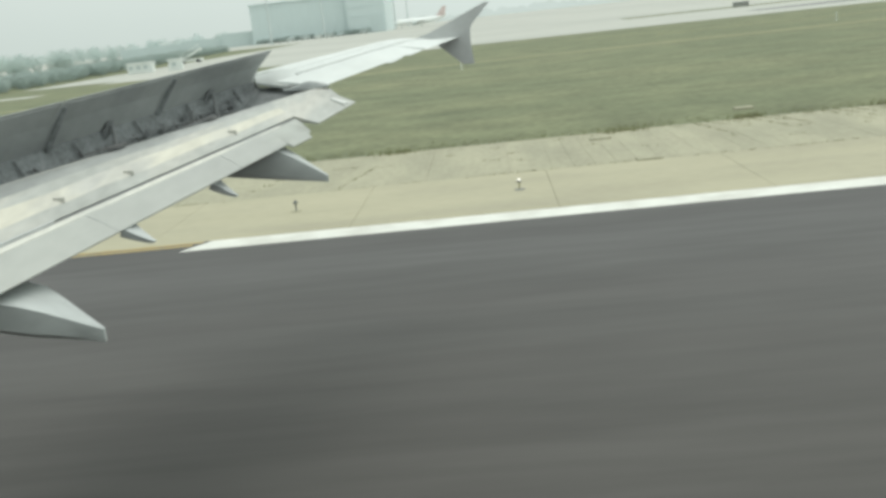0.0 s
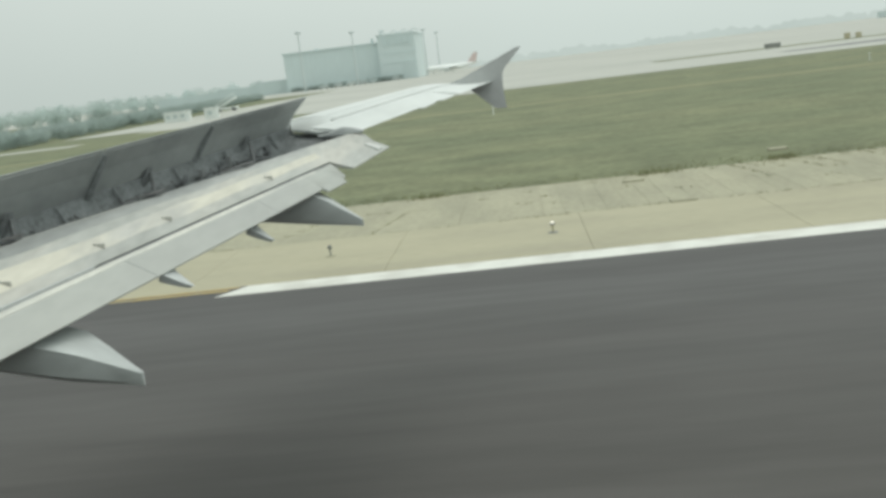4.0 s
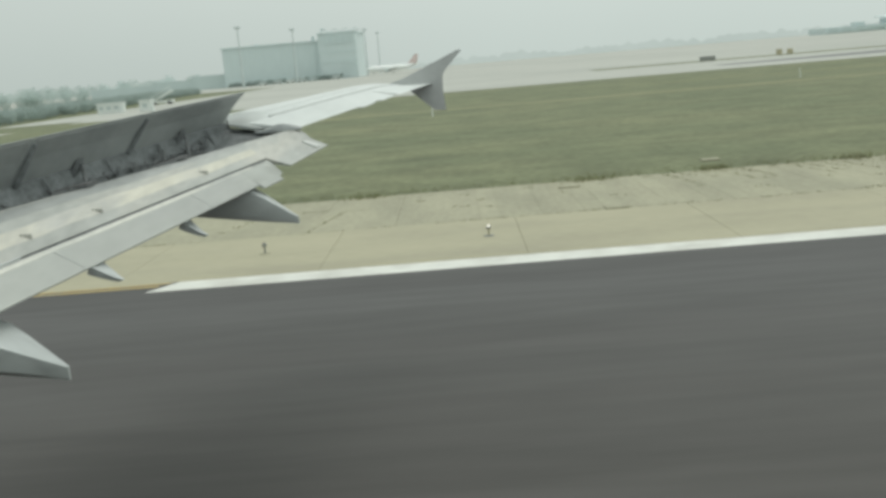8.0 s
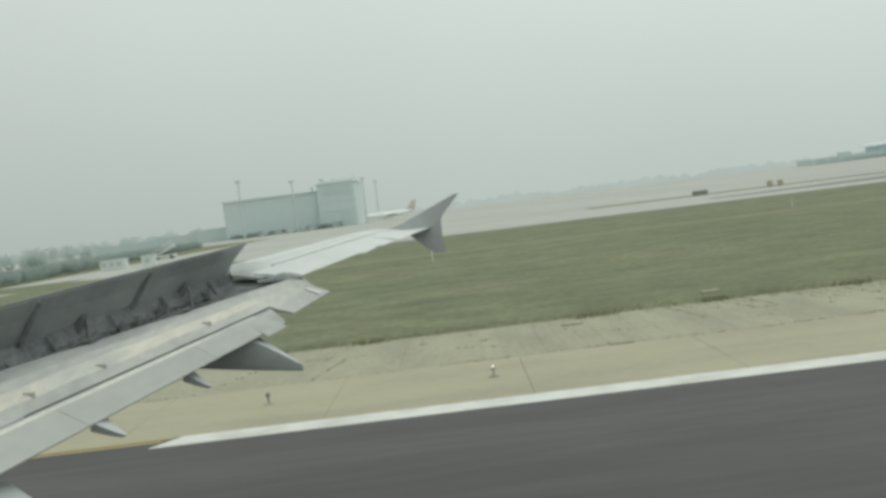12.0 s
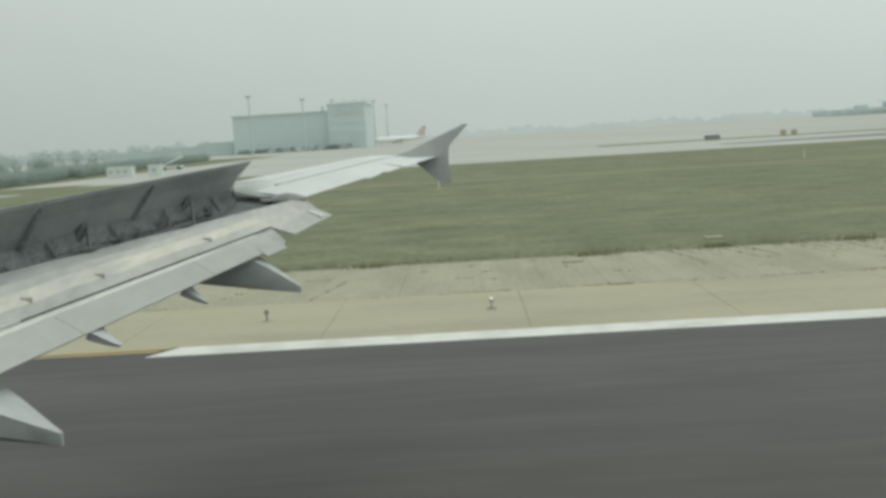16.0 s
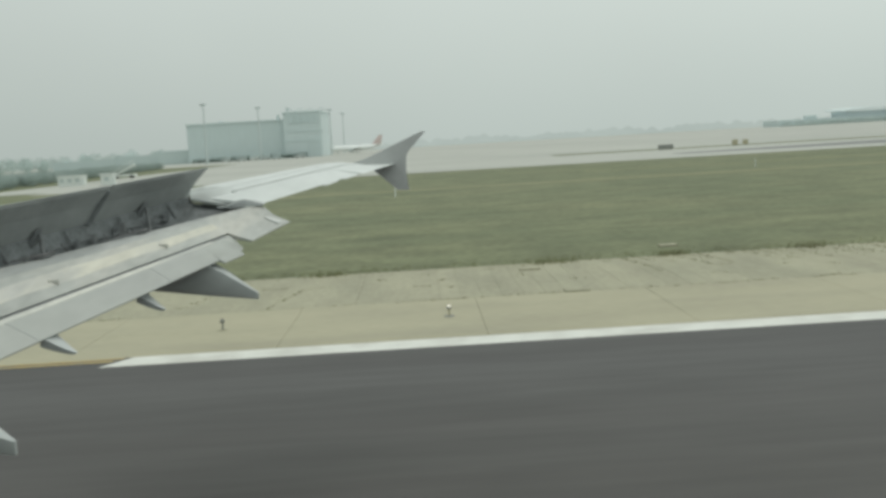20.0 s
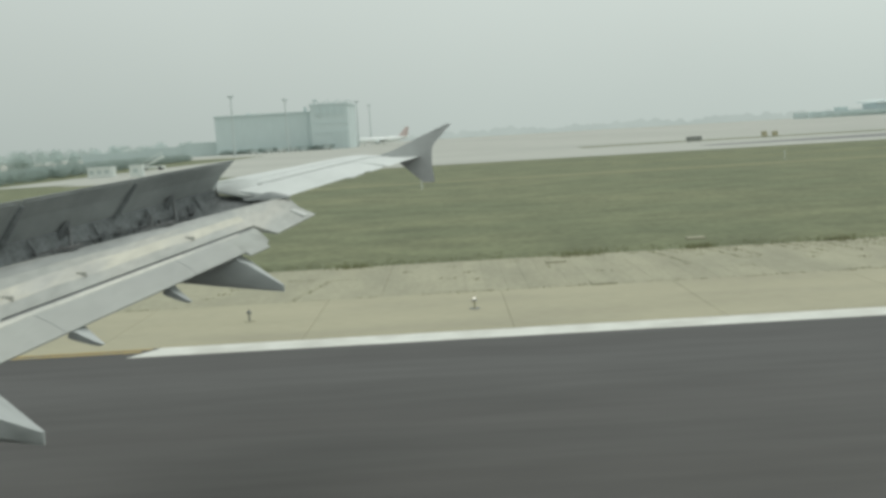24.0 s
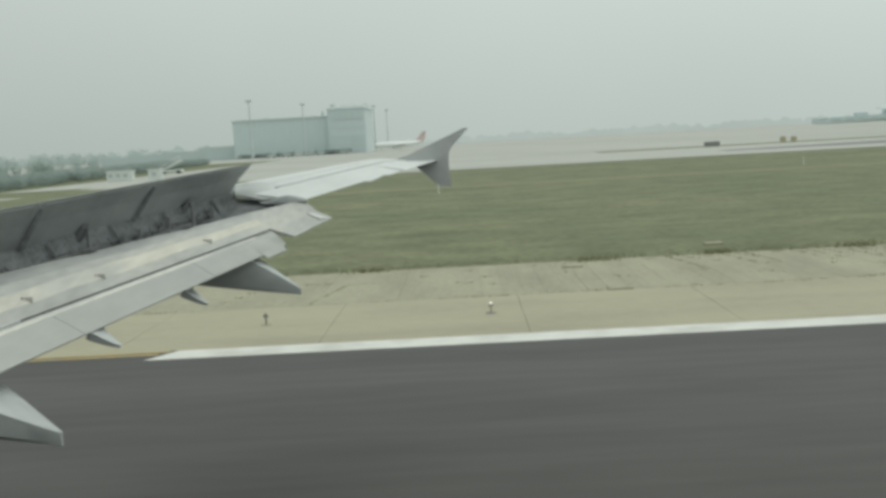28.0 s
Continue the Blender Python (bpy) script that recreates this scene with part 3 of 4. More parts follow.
    for x, high, foot in ((-2.44, 3.969, 3.951), (-2.358, 3.974, 3.942), (-2.273, 3.998, 3.94), (-2.189, 4.02, 3.941), (-2.113, 4.028, 3.942), (-2.026, 4.012, 3.943), (-1.946, 3.989, 3.944), (-1.88, 3.964, 3.956)):
        rings.append([Vector((x, 11.83, high + 0.004)), Vector((x, 11.78, high)), Vector((x, 11.755, (high + foot) / 2 + 0.006)), Vector((x, 11.75, foot)), Vector((x, 11.8, foot - 0.004)), Vector((x, 11.83, high - 0.012))])
    on_plane("shroud_lip", loft(rings), SPOILER, "grey curved lip over the flap's outer end", True)
    # the rear spar below the spoilers and the cove's trough, coloured dark for shade
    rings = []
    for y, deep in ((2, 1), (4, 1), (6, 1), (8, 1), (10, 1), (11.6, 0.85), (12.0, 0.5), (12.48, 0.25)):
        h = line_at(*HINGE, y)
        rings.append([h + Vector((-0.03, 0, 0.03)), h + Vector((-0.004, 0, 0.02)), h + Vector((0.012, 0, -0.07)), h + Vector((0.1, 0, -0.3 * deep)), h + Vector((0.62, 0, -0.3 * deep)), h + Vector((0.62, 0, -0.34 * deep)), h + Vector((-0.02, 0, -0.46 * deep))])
    on_plane("wing_cove", loft(rings), COVE, "open cove behind the rear spar, shade in its dark colour")


def spoiler(y0, y1, seed):
    r = random.Random(seed)
    g = 0.004
    rings = []
    for i in range(7):
        y = y0 + g + (y1 - y0 - 2 * g) * i / 6
        h, t = line_at(*HINGE, y) + Vector((0.0, 0, 0.02)), line_at(*SPOIL, y)
        off = Vector((-0.035, 0, 0.022))
        mid = h.lerp(t, 0.5) + Vector((-0.012, 0, 0.01))
        rings.append([h, mid, t, t + off * 0.15, mid + off, h + off])
    ob = on_plane("spoiler", loft(rings), SPOILER, "raised spoiler panel with dark grey underside")
    # hinge arms, the actuator and stiffeners on the underside, and a dark bar standing for the gap at the panel's end
    def under(name, bm, mat, lab=""):
        sub = part(name, bm, mat, ob, lab)
        sub.matrix_parent_inverse = Matrix.Identity(4)
    for k in range(2):
        y = y0 + (y1 - y0) * (0.24 + 0.5 * k) + r.uniform(-0.08, 0.08)
        h, t = line_at(*HINGE, y), line_at(*SPOIL, y)
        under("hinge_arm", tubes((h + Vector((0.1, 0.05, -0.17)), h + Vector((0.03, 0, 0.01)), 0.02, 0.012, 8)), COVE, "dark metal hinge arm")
    # the actuator: a tapered dark lug on the panel, and its jack down in the cove
    y = (y0 + y1) / 2 + r.uniform(-0.06, 0.06)
    rings = []
    for f, w, proud in ((-0.25, 0.09, 0.06), (0.0, 0.085, 0.035), (0.14, 0.08, 0.015), (0.22, 0.07, 0.004)):
        p = line_at(*HINGE, y).lerp(line_at(*SPOIL, y), f) + Vector((0.004, 0, 0.012))
        rings.append([p + Vector((0, -w, 0)), p + Vector((proud, -w * 0.8, 0)), p + Vector((proud, w * 0.8, 0)), p + Vector((0, w, 0))])
    under("actuator_lug", loft(rings), LUG, "dark tapered actuator lug")
    h, t = line_at(*HINGE, y), line_at(*SPOIL, y)
    under("actuator", tubes((h + Vector((0.14, -0.16, -0.24)), h.lerp(t, 0.1) + Vector((0.04, 0, 0)), 0.024, 0.018, 8)), DARK_METAL, "dark spoiler actuator")
    for f in (0.93,):
        a0, a1 = line_at(*HINGE, y0 + 0.05).lerp(line_at(*SPOIL, y0 + 0.05), f), line_at(*HINGE, y1 - 0.05).lerp(line_at(*SPOIL, y1 - 0.05), f)
        under("stiffener", tubes((a0 + Vector((0.0, 0, 0)), a1 + Vector((0.0, 0, 0)), 0.006, 0.006, 5)), SPOILER)
    ya = y0 + 0.03
    h, t = line_at(*HINGE, ya), line_at(*SPOIL, ya)
    under("gap_bar", tubes((h + Vector((0.004, 0, 0.01)), h.lerp(t, 0.86) + Vector((0.002, 0, 0)), 0.035, 0.02, 6)), COVE, "dark bar standing for the gap between spoiler panels")
    return ob


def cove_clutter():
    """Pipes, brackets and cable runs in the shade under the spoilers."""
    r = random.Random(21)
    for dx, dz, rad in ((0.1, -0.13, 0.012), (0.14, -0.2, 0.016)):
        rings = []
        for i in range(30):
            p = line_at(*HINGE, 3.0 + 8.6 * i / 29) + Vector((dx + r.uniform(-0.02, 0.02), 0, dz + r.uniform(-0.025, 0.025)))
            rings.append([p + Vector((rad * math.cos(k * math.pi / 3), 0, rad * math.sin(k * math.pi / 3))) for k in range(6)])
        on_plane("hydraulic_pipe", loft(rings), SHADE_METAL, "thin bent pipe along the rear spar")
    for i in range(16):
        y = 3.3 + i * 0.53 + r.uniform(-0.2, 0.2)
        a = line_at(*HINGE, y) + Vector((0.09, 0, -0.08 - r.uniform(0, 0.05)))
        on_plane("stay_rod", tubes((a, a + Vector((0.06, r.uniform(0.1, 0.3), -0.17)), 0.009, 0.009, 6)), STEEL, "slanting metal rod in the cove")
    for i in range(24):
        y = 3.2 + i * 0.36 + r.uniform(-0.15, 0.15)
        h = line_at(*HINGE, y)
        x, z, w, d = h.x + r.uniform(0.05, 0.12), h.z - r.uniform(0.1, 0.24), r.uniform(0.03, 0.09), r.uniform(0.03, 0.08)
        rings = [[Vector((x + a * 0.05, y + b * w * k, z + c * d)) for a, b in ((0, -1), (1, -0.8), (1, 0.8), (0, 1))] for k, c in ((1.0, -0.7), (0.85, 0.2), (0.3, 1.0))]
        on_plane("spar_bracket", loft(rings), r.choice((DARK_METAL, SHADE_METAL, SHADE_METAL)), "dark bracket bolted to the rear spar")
    # flat dark track covers that lie over the flap's nose
    for y in (8.45, 9.75, 6.9):
        a, b = line_at(*FLAP_LE, y - 0.16), line_at(*FLAP_LE, y + 0.2)
        bm = loft([[p + Vector((-0.06, 0, 0.03)), p + Vector((w, 0.02, 0.045)), p + Vector((w, 0.02, 0.03)), p + Vector((-0.06, 0, 0.015))] for p, w in ((a, 0.02), (a.lerp(b, 0.5), 0.11), (b, 0.05))])
        on_plane("track_cover", bm, STEEL, "flat dark track cover over the flap's nose")
    # small pale box added as a white speck, no known fitting
    on_plane("white_speck", boxes((-3.405, -3.38, 10.28, 10.34, 3.775, 3.82), bevel=0.006), PALE, "tiny white speck in the cove")


def flap_parts():
    def element(stations, share=1.0):
        rings = []
        for y, out, edge in stations:
            le, te = line_at(*FLAP_LE, y + out), line_at(*edge, y)
            knee = le.lerp(te, share)
            if share < 1 and not rings:
                knee = line_at(*FLAP_TE, y)
            def chord(f):
                return le.lerp(knee, f / share) if f <= share else knee.lerp(te, (f - share) / (1 - share))
            top = [chord(f) + Vector((0, 0, 0.05 * math.sin(math.pi * min(1.0, f / share) ** 0.8))) for f in [share * k for k in (0, 0.08, 0.2, 0.3, 0.4, 0.5, 0.6, 0.7, 0.8, 0.93)] + ([share, 1.0] if share < 1 else [1.0])]
            low = [chord(f) - Vector((0, 0, 0.012 + 0.12 * (1 - f) * math.sin(math.pi * min(1, f * 2 + 0.1) / 2))) for f in (0.98, 0.7, 0.4, 0.15, 0.03)]
            rings.append(top + low)
        return loft(rings)
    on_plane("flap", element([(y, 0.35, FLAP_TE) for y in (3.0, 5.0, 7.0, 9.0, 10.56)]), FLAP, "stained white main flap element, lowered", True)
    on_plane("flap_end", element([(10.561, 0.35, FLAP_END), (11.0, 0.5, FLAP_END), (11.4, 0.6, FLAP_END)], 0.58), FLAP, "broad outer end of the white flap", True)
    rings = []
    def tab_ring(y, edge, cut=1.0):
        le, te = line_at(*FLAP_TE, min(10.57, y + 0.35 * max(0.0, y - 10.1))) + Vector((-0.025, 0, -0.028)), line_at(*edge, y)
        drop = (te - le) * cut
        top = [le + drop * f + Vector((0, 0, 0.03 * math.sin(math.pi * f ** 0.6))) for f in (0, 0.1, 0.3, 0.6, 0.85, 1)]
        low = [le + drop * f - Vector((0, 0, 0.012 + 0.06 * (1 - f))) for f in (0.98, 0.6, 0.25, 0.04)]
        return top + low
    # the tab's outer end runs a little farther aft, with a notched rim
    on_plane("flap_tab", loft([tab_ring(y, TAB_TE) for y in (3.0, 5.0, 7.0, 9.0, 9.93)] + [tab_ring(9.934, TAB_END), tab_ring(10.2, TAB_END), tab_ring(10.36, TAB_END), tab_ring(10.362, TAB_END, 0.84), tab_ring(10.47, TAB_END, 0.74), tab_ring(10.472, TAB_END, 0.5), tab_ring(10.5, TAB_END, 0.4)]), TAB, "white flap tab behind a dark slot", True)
    # the slot's shade as a laid-in dark strip, grey where the slot closes
    for span, wide, mat, lab in (((6.92, 8.0, 9.2, 10.5), 0.008, COVE, "dark strip for the shade in the slot between flap and tab"), ((3.0, 5.0, 6.9), 0.003, GAP, "closed grey slot between flap and tab")):
        rings = []
        for y in span:
            p = line_at(*FLAP_TE, y)
            up = 0.012 if wide < 0.005 else 0.0
            rings.append([p + Vector((-0.05, 0, -0.015 + up * 2)), p + Vector((0.002 + up, 0, -0.01 + up)), p + Vector((wide + up, 0, -0.022)), p + Vector((-0.05, 0, -0.06))])
        on_plane("slot_shade", loft(rings), mat, lab)
    # the flap's bare nose, spoiler shade in its grey, and the chafed strip behind
    def crown(y, f):
        return line_at(*FLAP_LE, y + 0.35).lerp(line_at(*FLAP_TE, y), f) + Vector((0, 0, 0.05 * math.sin(math.pi * f ** 0.8)))
    for name, shares, mat, lab in (("flap_nose", (0.0, 0.1, 0.2, 0.3, 0.4), NOSE, "bare grey nose of the flap, spoiler shade in its colour"), ("seal_strip", (0.58, 0.66, 0.74, 0.82), RUB, "chafed cream strip across the flap")):
        rings = []
        for i in range(24):
            y = 3.0 + 7.5 * i / 23
            row = [crown(y, f + (0.05 * noise.noise(Vector((y * 1.6, f * 3, 4))) if f > 0 else 0)) + Vector((0, 0, 0.001)) for f in shares]
            rings.append(row + [row[-1] - Vector((0, 0, 0.015)), row[0] - Vector((0, 0, 0.015))])
        on_plane(name, loft(rings), mat, lab, True)
    tip = [line_at(*FLAP_LE, 11.75).lerp(line_at(*FLAP_END, 11.25), f) + Vector((0, 0, 0.016)) for f in (0.6, 0.93)]
    on_plane("end_rib", loft([[p + Vector((-0.02, -w, 0)), p + Vector((0.02, w, 0.006)), p + Vector((0.02, w, -0.03)), p + Vector((-0.02, -w, -0.03))] for p, w in zip(tip, (0.02, 0.05))]), PALE, "raised pale rib near the flap's tip")
    for y in (5.3, 6.3, 7.2, 8.0, 9.55):
        le, te = line_at(*FLAP_LE, y + 0.35), line_at(*FLAP_TE, y)
        p = le.lerp(te, 0.72) + Vector((0, 0, 0.038))
        bm = boxes((p.x - 0.03, p.x + 0.045, y - 0.004, y + 0.006, p.z - 0.045, p.z - 0.004), (p.x - 0.034, p.x - 0.022, y - 0.02, y + 0.008, p.z - 0.03, p.z + 0.002), bevel=0.002)
        on_plane("flap_bracket", bm, BRASS, "small tarnished bracket")
    # pale trim along the tab's front
    rings = []
    for y in [3.0, 5.0, 7.0, 9.0, 10.2]:
        le, te = line_at(*FLAP_TE, y) + Vector((-0.025, 0, -0.028)), line_at(*TAB_TE, y)
        row = [le.lerp(te, f) + Vector((0, 0, 0.03 * math.sin(math.pi * f ** 0.6) + 0.0025)) for f in (0.06, 0.1, 0.16, 0.22, 0.27)]
        rings.append(row + [row[-1] - Vector((0, 0, 0.012)), row[0] - Vector((0, 0, 0.012))])
    on_plane("edge_trim", loft(rings), EDGE_TRIM, "pale scuffed trim along the tab's front", True)
    # chordwise joints in the tab
    for y in (5.2, 7.15, 9.0):
        rings = []
        for f in (0.02, 0.3, 0.6, 1.0):
            le, te = line_at(*FLAP_TE, y) + Vector((-0.025, 0, -0.028)), line_at(*TAB_TE, y)
            p = le.lerp(te, f) + Vector((0, 0, 0.03 * math.sin(math.pi * f ** 0.6) + 0.003))
            rings.append([p + Vector((0, -0.003, 0)), p + Vector((0, 0.003, 0)), p + Vector((0, 0.003, -0.02)), p + Vector((0, -0.003, -0.02))])
        on_plane("tab_joint", loft(rings), GAP)


def fairing(x, y, z, long, rise, spread, deep, keel):
    """A canoe-shaped flap track fairing: a sloping top plate that narrows to its tail, over deep tucked sides.
    x, y, z is the top of the tail; rise and keel are the slopes of the top and of the foot."""
    rings = []
    for d in (0.0, 0.02, 0.1, 0.2, 0.32, 0.45, 0.7, 1.0, 1.4, 1.9, long):
        w = 0.016 + spread * min(d, 0.5) + 0.06 * max(0, min(d, 1.2) - 0.5)
        if d > 1.4:
            w *= max(0.2, 1 - 0.75 * ((d - 1.4) / (long - 1.4)) ** 2)
        top = z + rise * min(d, 0.42) + 0.3 * max(0, min(d, 0.8) - 0.42) + 0.1 * max(0, d - 0.8)
        low = z - deep + keel * min(d, 1.0) + 0.1 * max(0, d - 1.0)
        low = min(low, top - deep)
        c, mid = x - d, low + (top - low) * 0.2
        rings.append([Vector((c, y - w, top)), Vector((c, y - w * 0.35, top + 0.006)), Vector((c, y + w * 0.35, top + 0.006)), Vector((c, y + w, top)), Vector((c, y + w * 0.85, mid)), Vector((c, y + w * 0.55, low)), Vector((c, y - w * 0.55, low)), Vector((c, y - w * 0.85, mid))])
    return loft(rings)


def claw(tip, root, half):
    """A small hooked fairing tail behind the tab: a broad sloping top plate over undercut sides."""
    rings = []
    tip, root = Vector(tip), Vector(root)
    for i in range(9):
        f = i / 8
        p = tip.lerp(root, f)
        p.z = tip.z + (root.z - tip.z) * f ** 1.15
        w, h = 0.008 + (half - 0.008) * f ** 0.9, 0.014 + 0.055 * f
        rings.append([p + Vector((0, -w * 0.72, -0.003)), p + Vector((0, w * 0.2, 0.003)), p + Vector((0, w * 1.2, 0)), p + Vector((-0.03, w * 0.8, -h)), p + Vector((-0.03, -w * 0.6, -h))])
    return loft(rings)


def wingtip_fence():
    outline = ((-0.83, 4.39), (-0.27, 4.625), (0.05, 4.76), (0.125, 4.757), (0.02, 4.65), (-0.17, 4.45), (-0.205, 4.38), (-0.215, 4.15), (-0.185, 3.845), (-0.36, 3.85), (-0.56, 4.03), (-0.75, 4.2), (-1.2, 4.28))
    bm = bmesh.new()
    a = [bm.verts.new((x, 15.78 + 0.05 * (z - 4.3), z)) for x, z in outline]
    b = [bm.verts.new((x * 0.985 - 0.006, 15.83 + 0.05 * (z - 4.3), z)) for x, z in outline]
    bm.faces.new(a)
    bm.faces.new(b[::-1])
    for i in range(len(a)):
        j = (i + 1) % len(a)
        bm.faces.new((a[i], b[i], b[j], a[j]))
    return bm


wing_parts()
for k, (a, b) in enumerate(((10.12, 12.32), (8.35, 10.1), (6.5, 8.33), (4.7, 6.48))):
    spoiler(a, b, k)
cove_clutter()
flap_parts()
on_plane("flap_track_fairing", fairing(-1.716, 9.95, 3.16, 3.0, 0.74, 0.3, 0.065, 0.16), FAIRING, "large grey canoe-shaped flap track fairing", True)
on_plane("flap_track_fairing", fairing(-2.70, 6.2, 2.83, 3.4, 0.62, 0.5, 0.09, 0.26), FAIRING, "large grey canoe-shaped flap track fairing", True)
on_plane("fairing_tail", claw((-2.334, 8.7, 3.243), (-2.54, 8.7, 3.4), 0.125), FAIRING, "small curved grey fairing tail", True)
on_plane("fairing_tail", claw((-2.645, 7.3, 3.172), (-2.86, 7.3, 3.315), 0.13), FAIRING, "small curved grey fairing tail", True)
on_plane("wingtip_fence", wingtip_fence(), FENCE, "swept grey wingtip fence")


def fuselage():
    """The tube round the cabin, plain, with the one window opening that the eye looks through."""
    R, WALL = 1.975, 0.045
    xs = [-26.5, -26.2, -25.3, -23.8, -21.5, -18, -12, -7, -1.5, -0.16, 0.16, 1.5, 4, 7, 10, 13, 15.5, 17.5, 18.5]
    fat = [0.12, 0.34, 0.66, 0.9, 1, 1, 1, 1, 1, 1, 1, 1, 1, 1, 1, 0.93, 0.74, 0.46, 0.2]
    a0, a1 = math.asin((4.42 - AXIS.z) / R), math.asin((4.8 - AXIS.z) / R)
    angles = sorted([a0, a1] + [a1 + (2 * math.pi - (a1 - a0)) * i / 26 for i in range(1, 26)])
    bm = bmesh.new()
    skins = []
    for rad in (R, R - WALL):
        skins.append([[bm.verts.new((x, AXIS.y + rad * f * math.cos(a), AXIS.z + rad * f * math.sin(a))) for a in angles] for x, f in zip(xs, fat)])
    n = len(angles)
    wx, wa = xs.index(-0.16), angles.index(a0)
    for s in skins:
        for i in range(len(xs) - 1):
            for j in range(n):
                if i == wx and j == wa:
                    continue
                bm.faces.new((s[i][j], s[i][(j + 1) % n], s[i + 1][(j + 1) % n], s[i + 1][j]))
    hole = [(wx, wa), (wx, wa + 1), (wx + 1, wa + 1), (wx + 1, wa)]
    for k in range(4):
        (i0, j0), (i1, j1) = hole[k], hole[(k + 1) % 4]
        bm.faces.new((skins[0][i0][j0], skins[0][i1][j1], skins[1][i1][j1], skins[1][i0][j0]))
    for i in (0, -1):
        bm.faces.new(skins[0][i])
    return bm


on_plane("fuselage", fuselage(), BODY, "white painted fuselage tube", False)


def leg(x, y):
    bm = tubes(((x, y, 0.6), (x, y, 3.3 if y > 0 else 2.6 if y > -3 else 3.0), 0.12, 0.14, 12))
    strut = on_plane("landing_gear", bm, STEEL, "steel landing gear leg on two tyres")
    for s in (-0.42, 0.42):
        w = bmesh.new()
        tube(w, (x, y + s - 0.19, 0.58), (x, y + s + 0.19, 0.58), 0.58, 0.58, 20)
        tube(w, (x, y + s * 0.2, 0.6), (x, y + s, 0.6), 0.07, 0.07, 8)
        part("wheel", w, RUBBER, strut)


leg(-6.4, 2.0)
leg(-6.4, -5.6)
leg(-21.5, -1.8)


# ---------------------------------------------------------------- runway edge lamps and markers
def edge_lamp(x, y, lit):
    lamp = thing("runway_lamp", "small runway edge lamp on a short stalk, lit" if lit else "small dark runway edge lamp on a short stalk, unlit", "lamp", "runway lamps", (x, y, 0))
    part("base_plate", tubes(((0, 0, -0.003), (0, 0, 0.02), 0.15, 0.13, 16)), SIGN_DARK if lit else VERGE, lamp)
    part("stalk", tubes(((0, 0, 0.02), (0, 0, 0.21), 0.025, 0.025, 8)), SIGN_YELLOW if lit else SIGN_DARK, lamp)
    part("lamp_head", tubes(((0, 0, 0.2), (0, 0, 0.25), 0.06, 0.07, 12)), SIGN_DARK, lamp)
    part("lens", tubes(((0, 0, 0.25), (0, 0, 0.3), 0.05, 0.025, 12)), LAMP_GLASS if lit else DARK_METAL, lamp, "glowing lens" if lit else "dark lens")


edge_lamp(0.55, 25.6, True)
edge_lamp(-5.4, 25.6, False)


def pit_cover(x, y):
    bm = boxes((x - 0.35, x + 0.35, y - 0.25, y + 0.25, -0.06, 0.05), bevel=0.02)
    tagged(part("pit_cover", bm, VERGE), "low concrete pit cover in the grass", "pit cover", "pit covers")


for x, y in ((9.6, 38.4), (3.6, 33.9), (4.4, 28.6)):
    pit_cover(x, y)


def stake(x, y):
    s = thing("marker_stake", "thin pale marker stake standing in the grass", "stake", "marker stakes", (x, y, -0.03))
    part("post", tubes(((0, 0, 0), (0, 0, 0.75), 0.05, 0.05, 8)), HUT, s)
    part("cap", tubes(((0, 0, 0.75), (0, 0, 0.85), 0.07, 0.04, 8)), HUT, s)


stake(-2.2, 86)
stake(35.6, 104)


def sign_board(x, y, w, h, mat, label):
    s = thing("taxiway_sign", label, "sign", "taxiway signs", (x, y, 0))
    part("panel", boxes((-w / 2, w / 2, -0.15, 0.15, 0.25, 0.25 + h), bevel=0.03), mat, s)
    for k in (-0.35, 0.35):
        part("leg", tubes(((k * w, 0, 0), (k * w, 0, 0.3), 0.05, 0.05, 6)), SIGN_DARK, s)


sign_board(52, 207, 3.2, 0.95, SIGN_DARK, "dark back of a low taxiway sign on two legs")
sign_board(68.6, 213, 1.2, 1.1, SIGN_YELLOW, "ochre taxiway sign panel on two legs")
sign_board(71.2, 214, 1.2, 1.0, SIGN_YELLOW, "ochre taxiway sign panel on two legs")


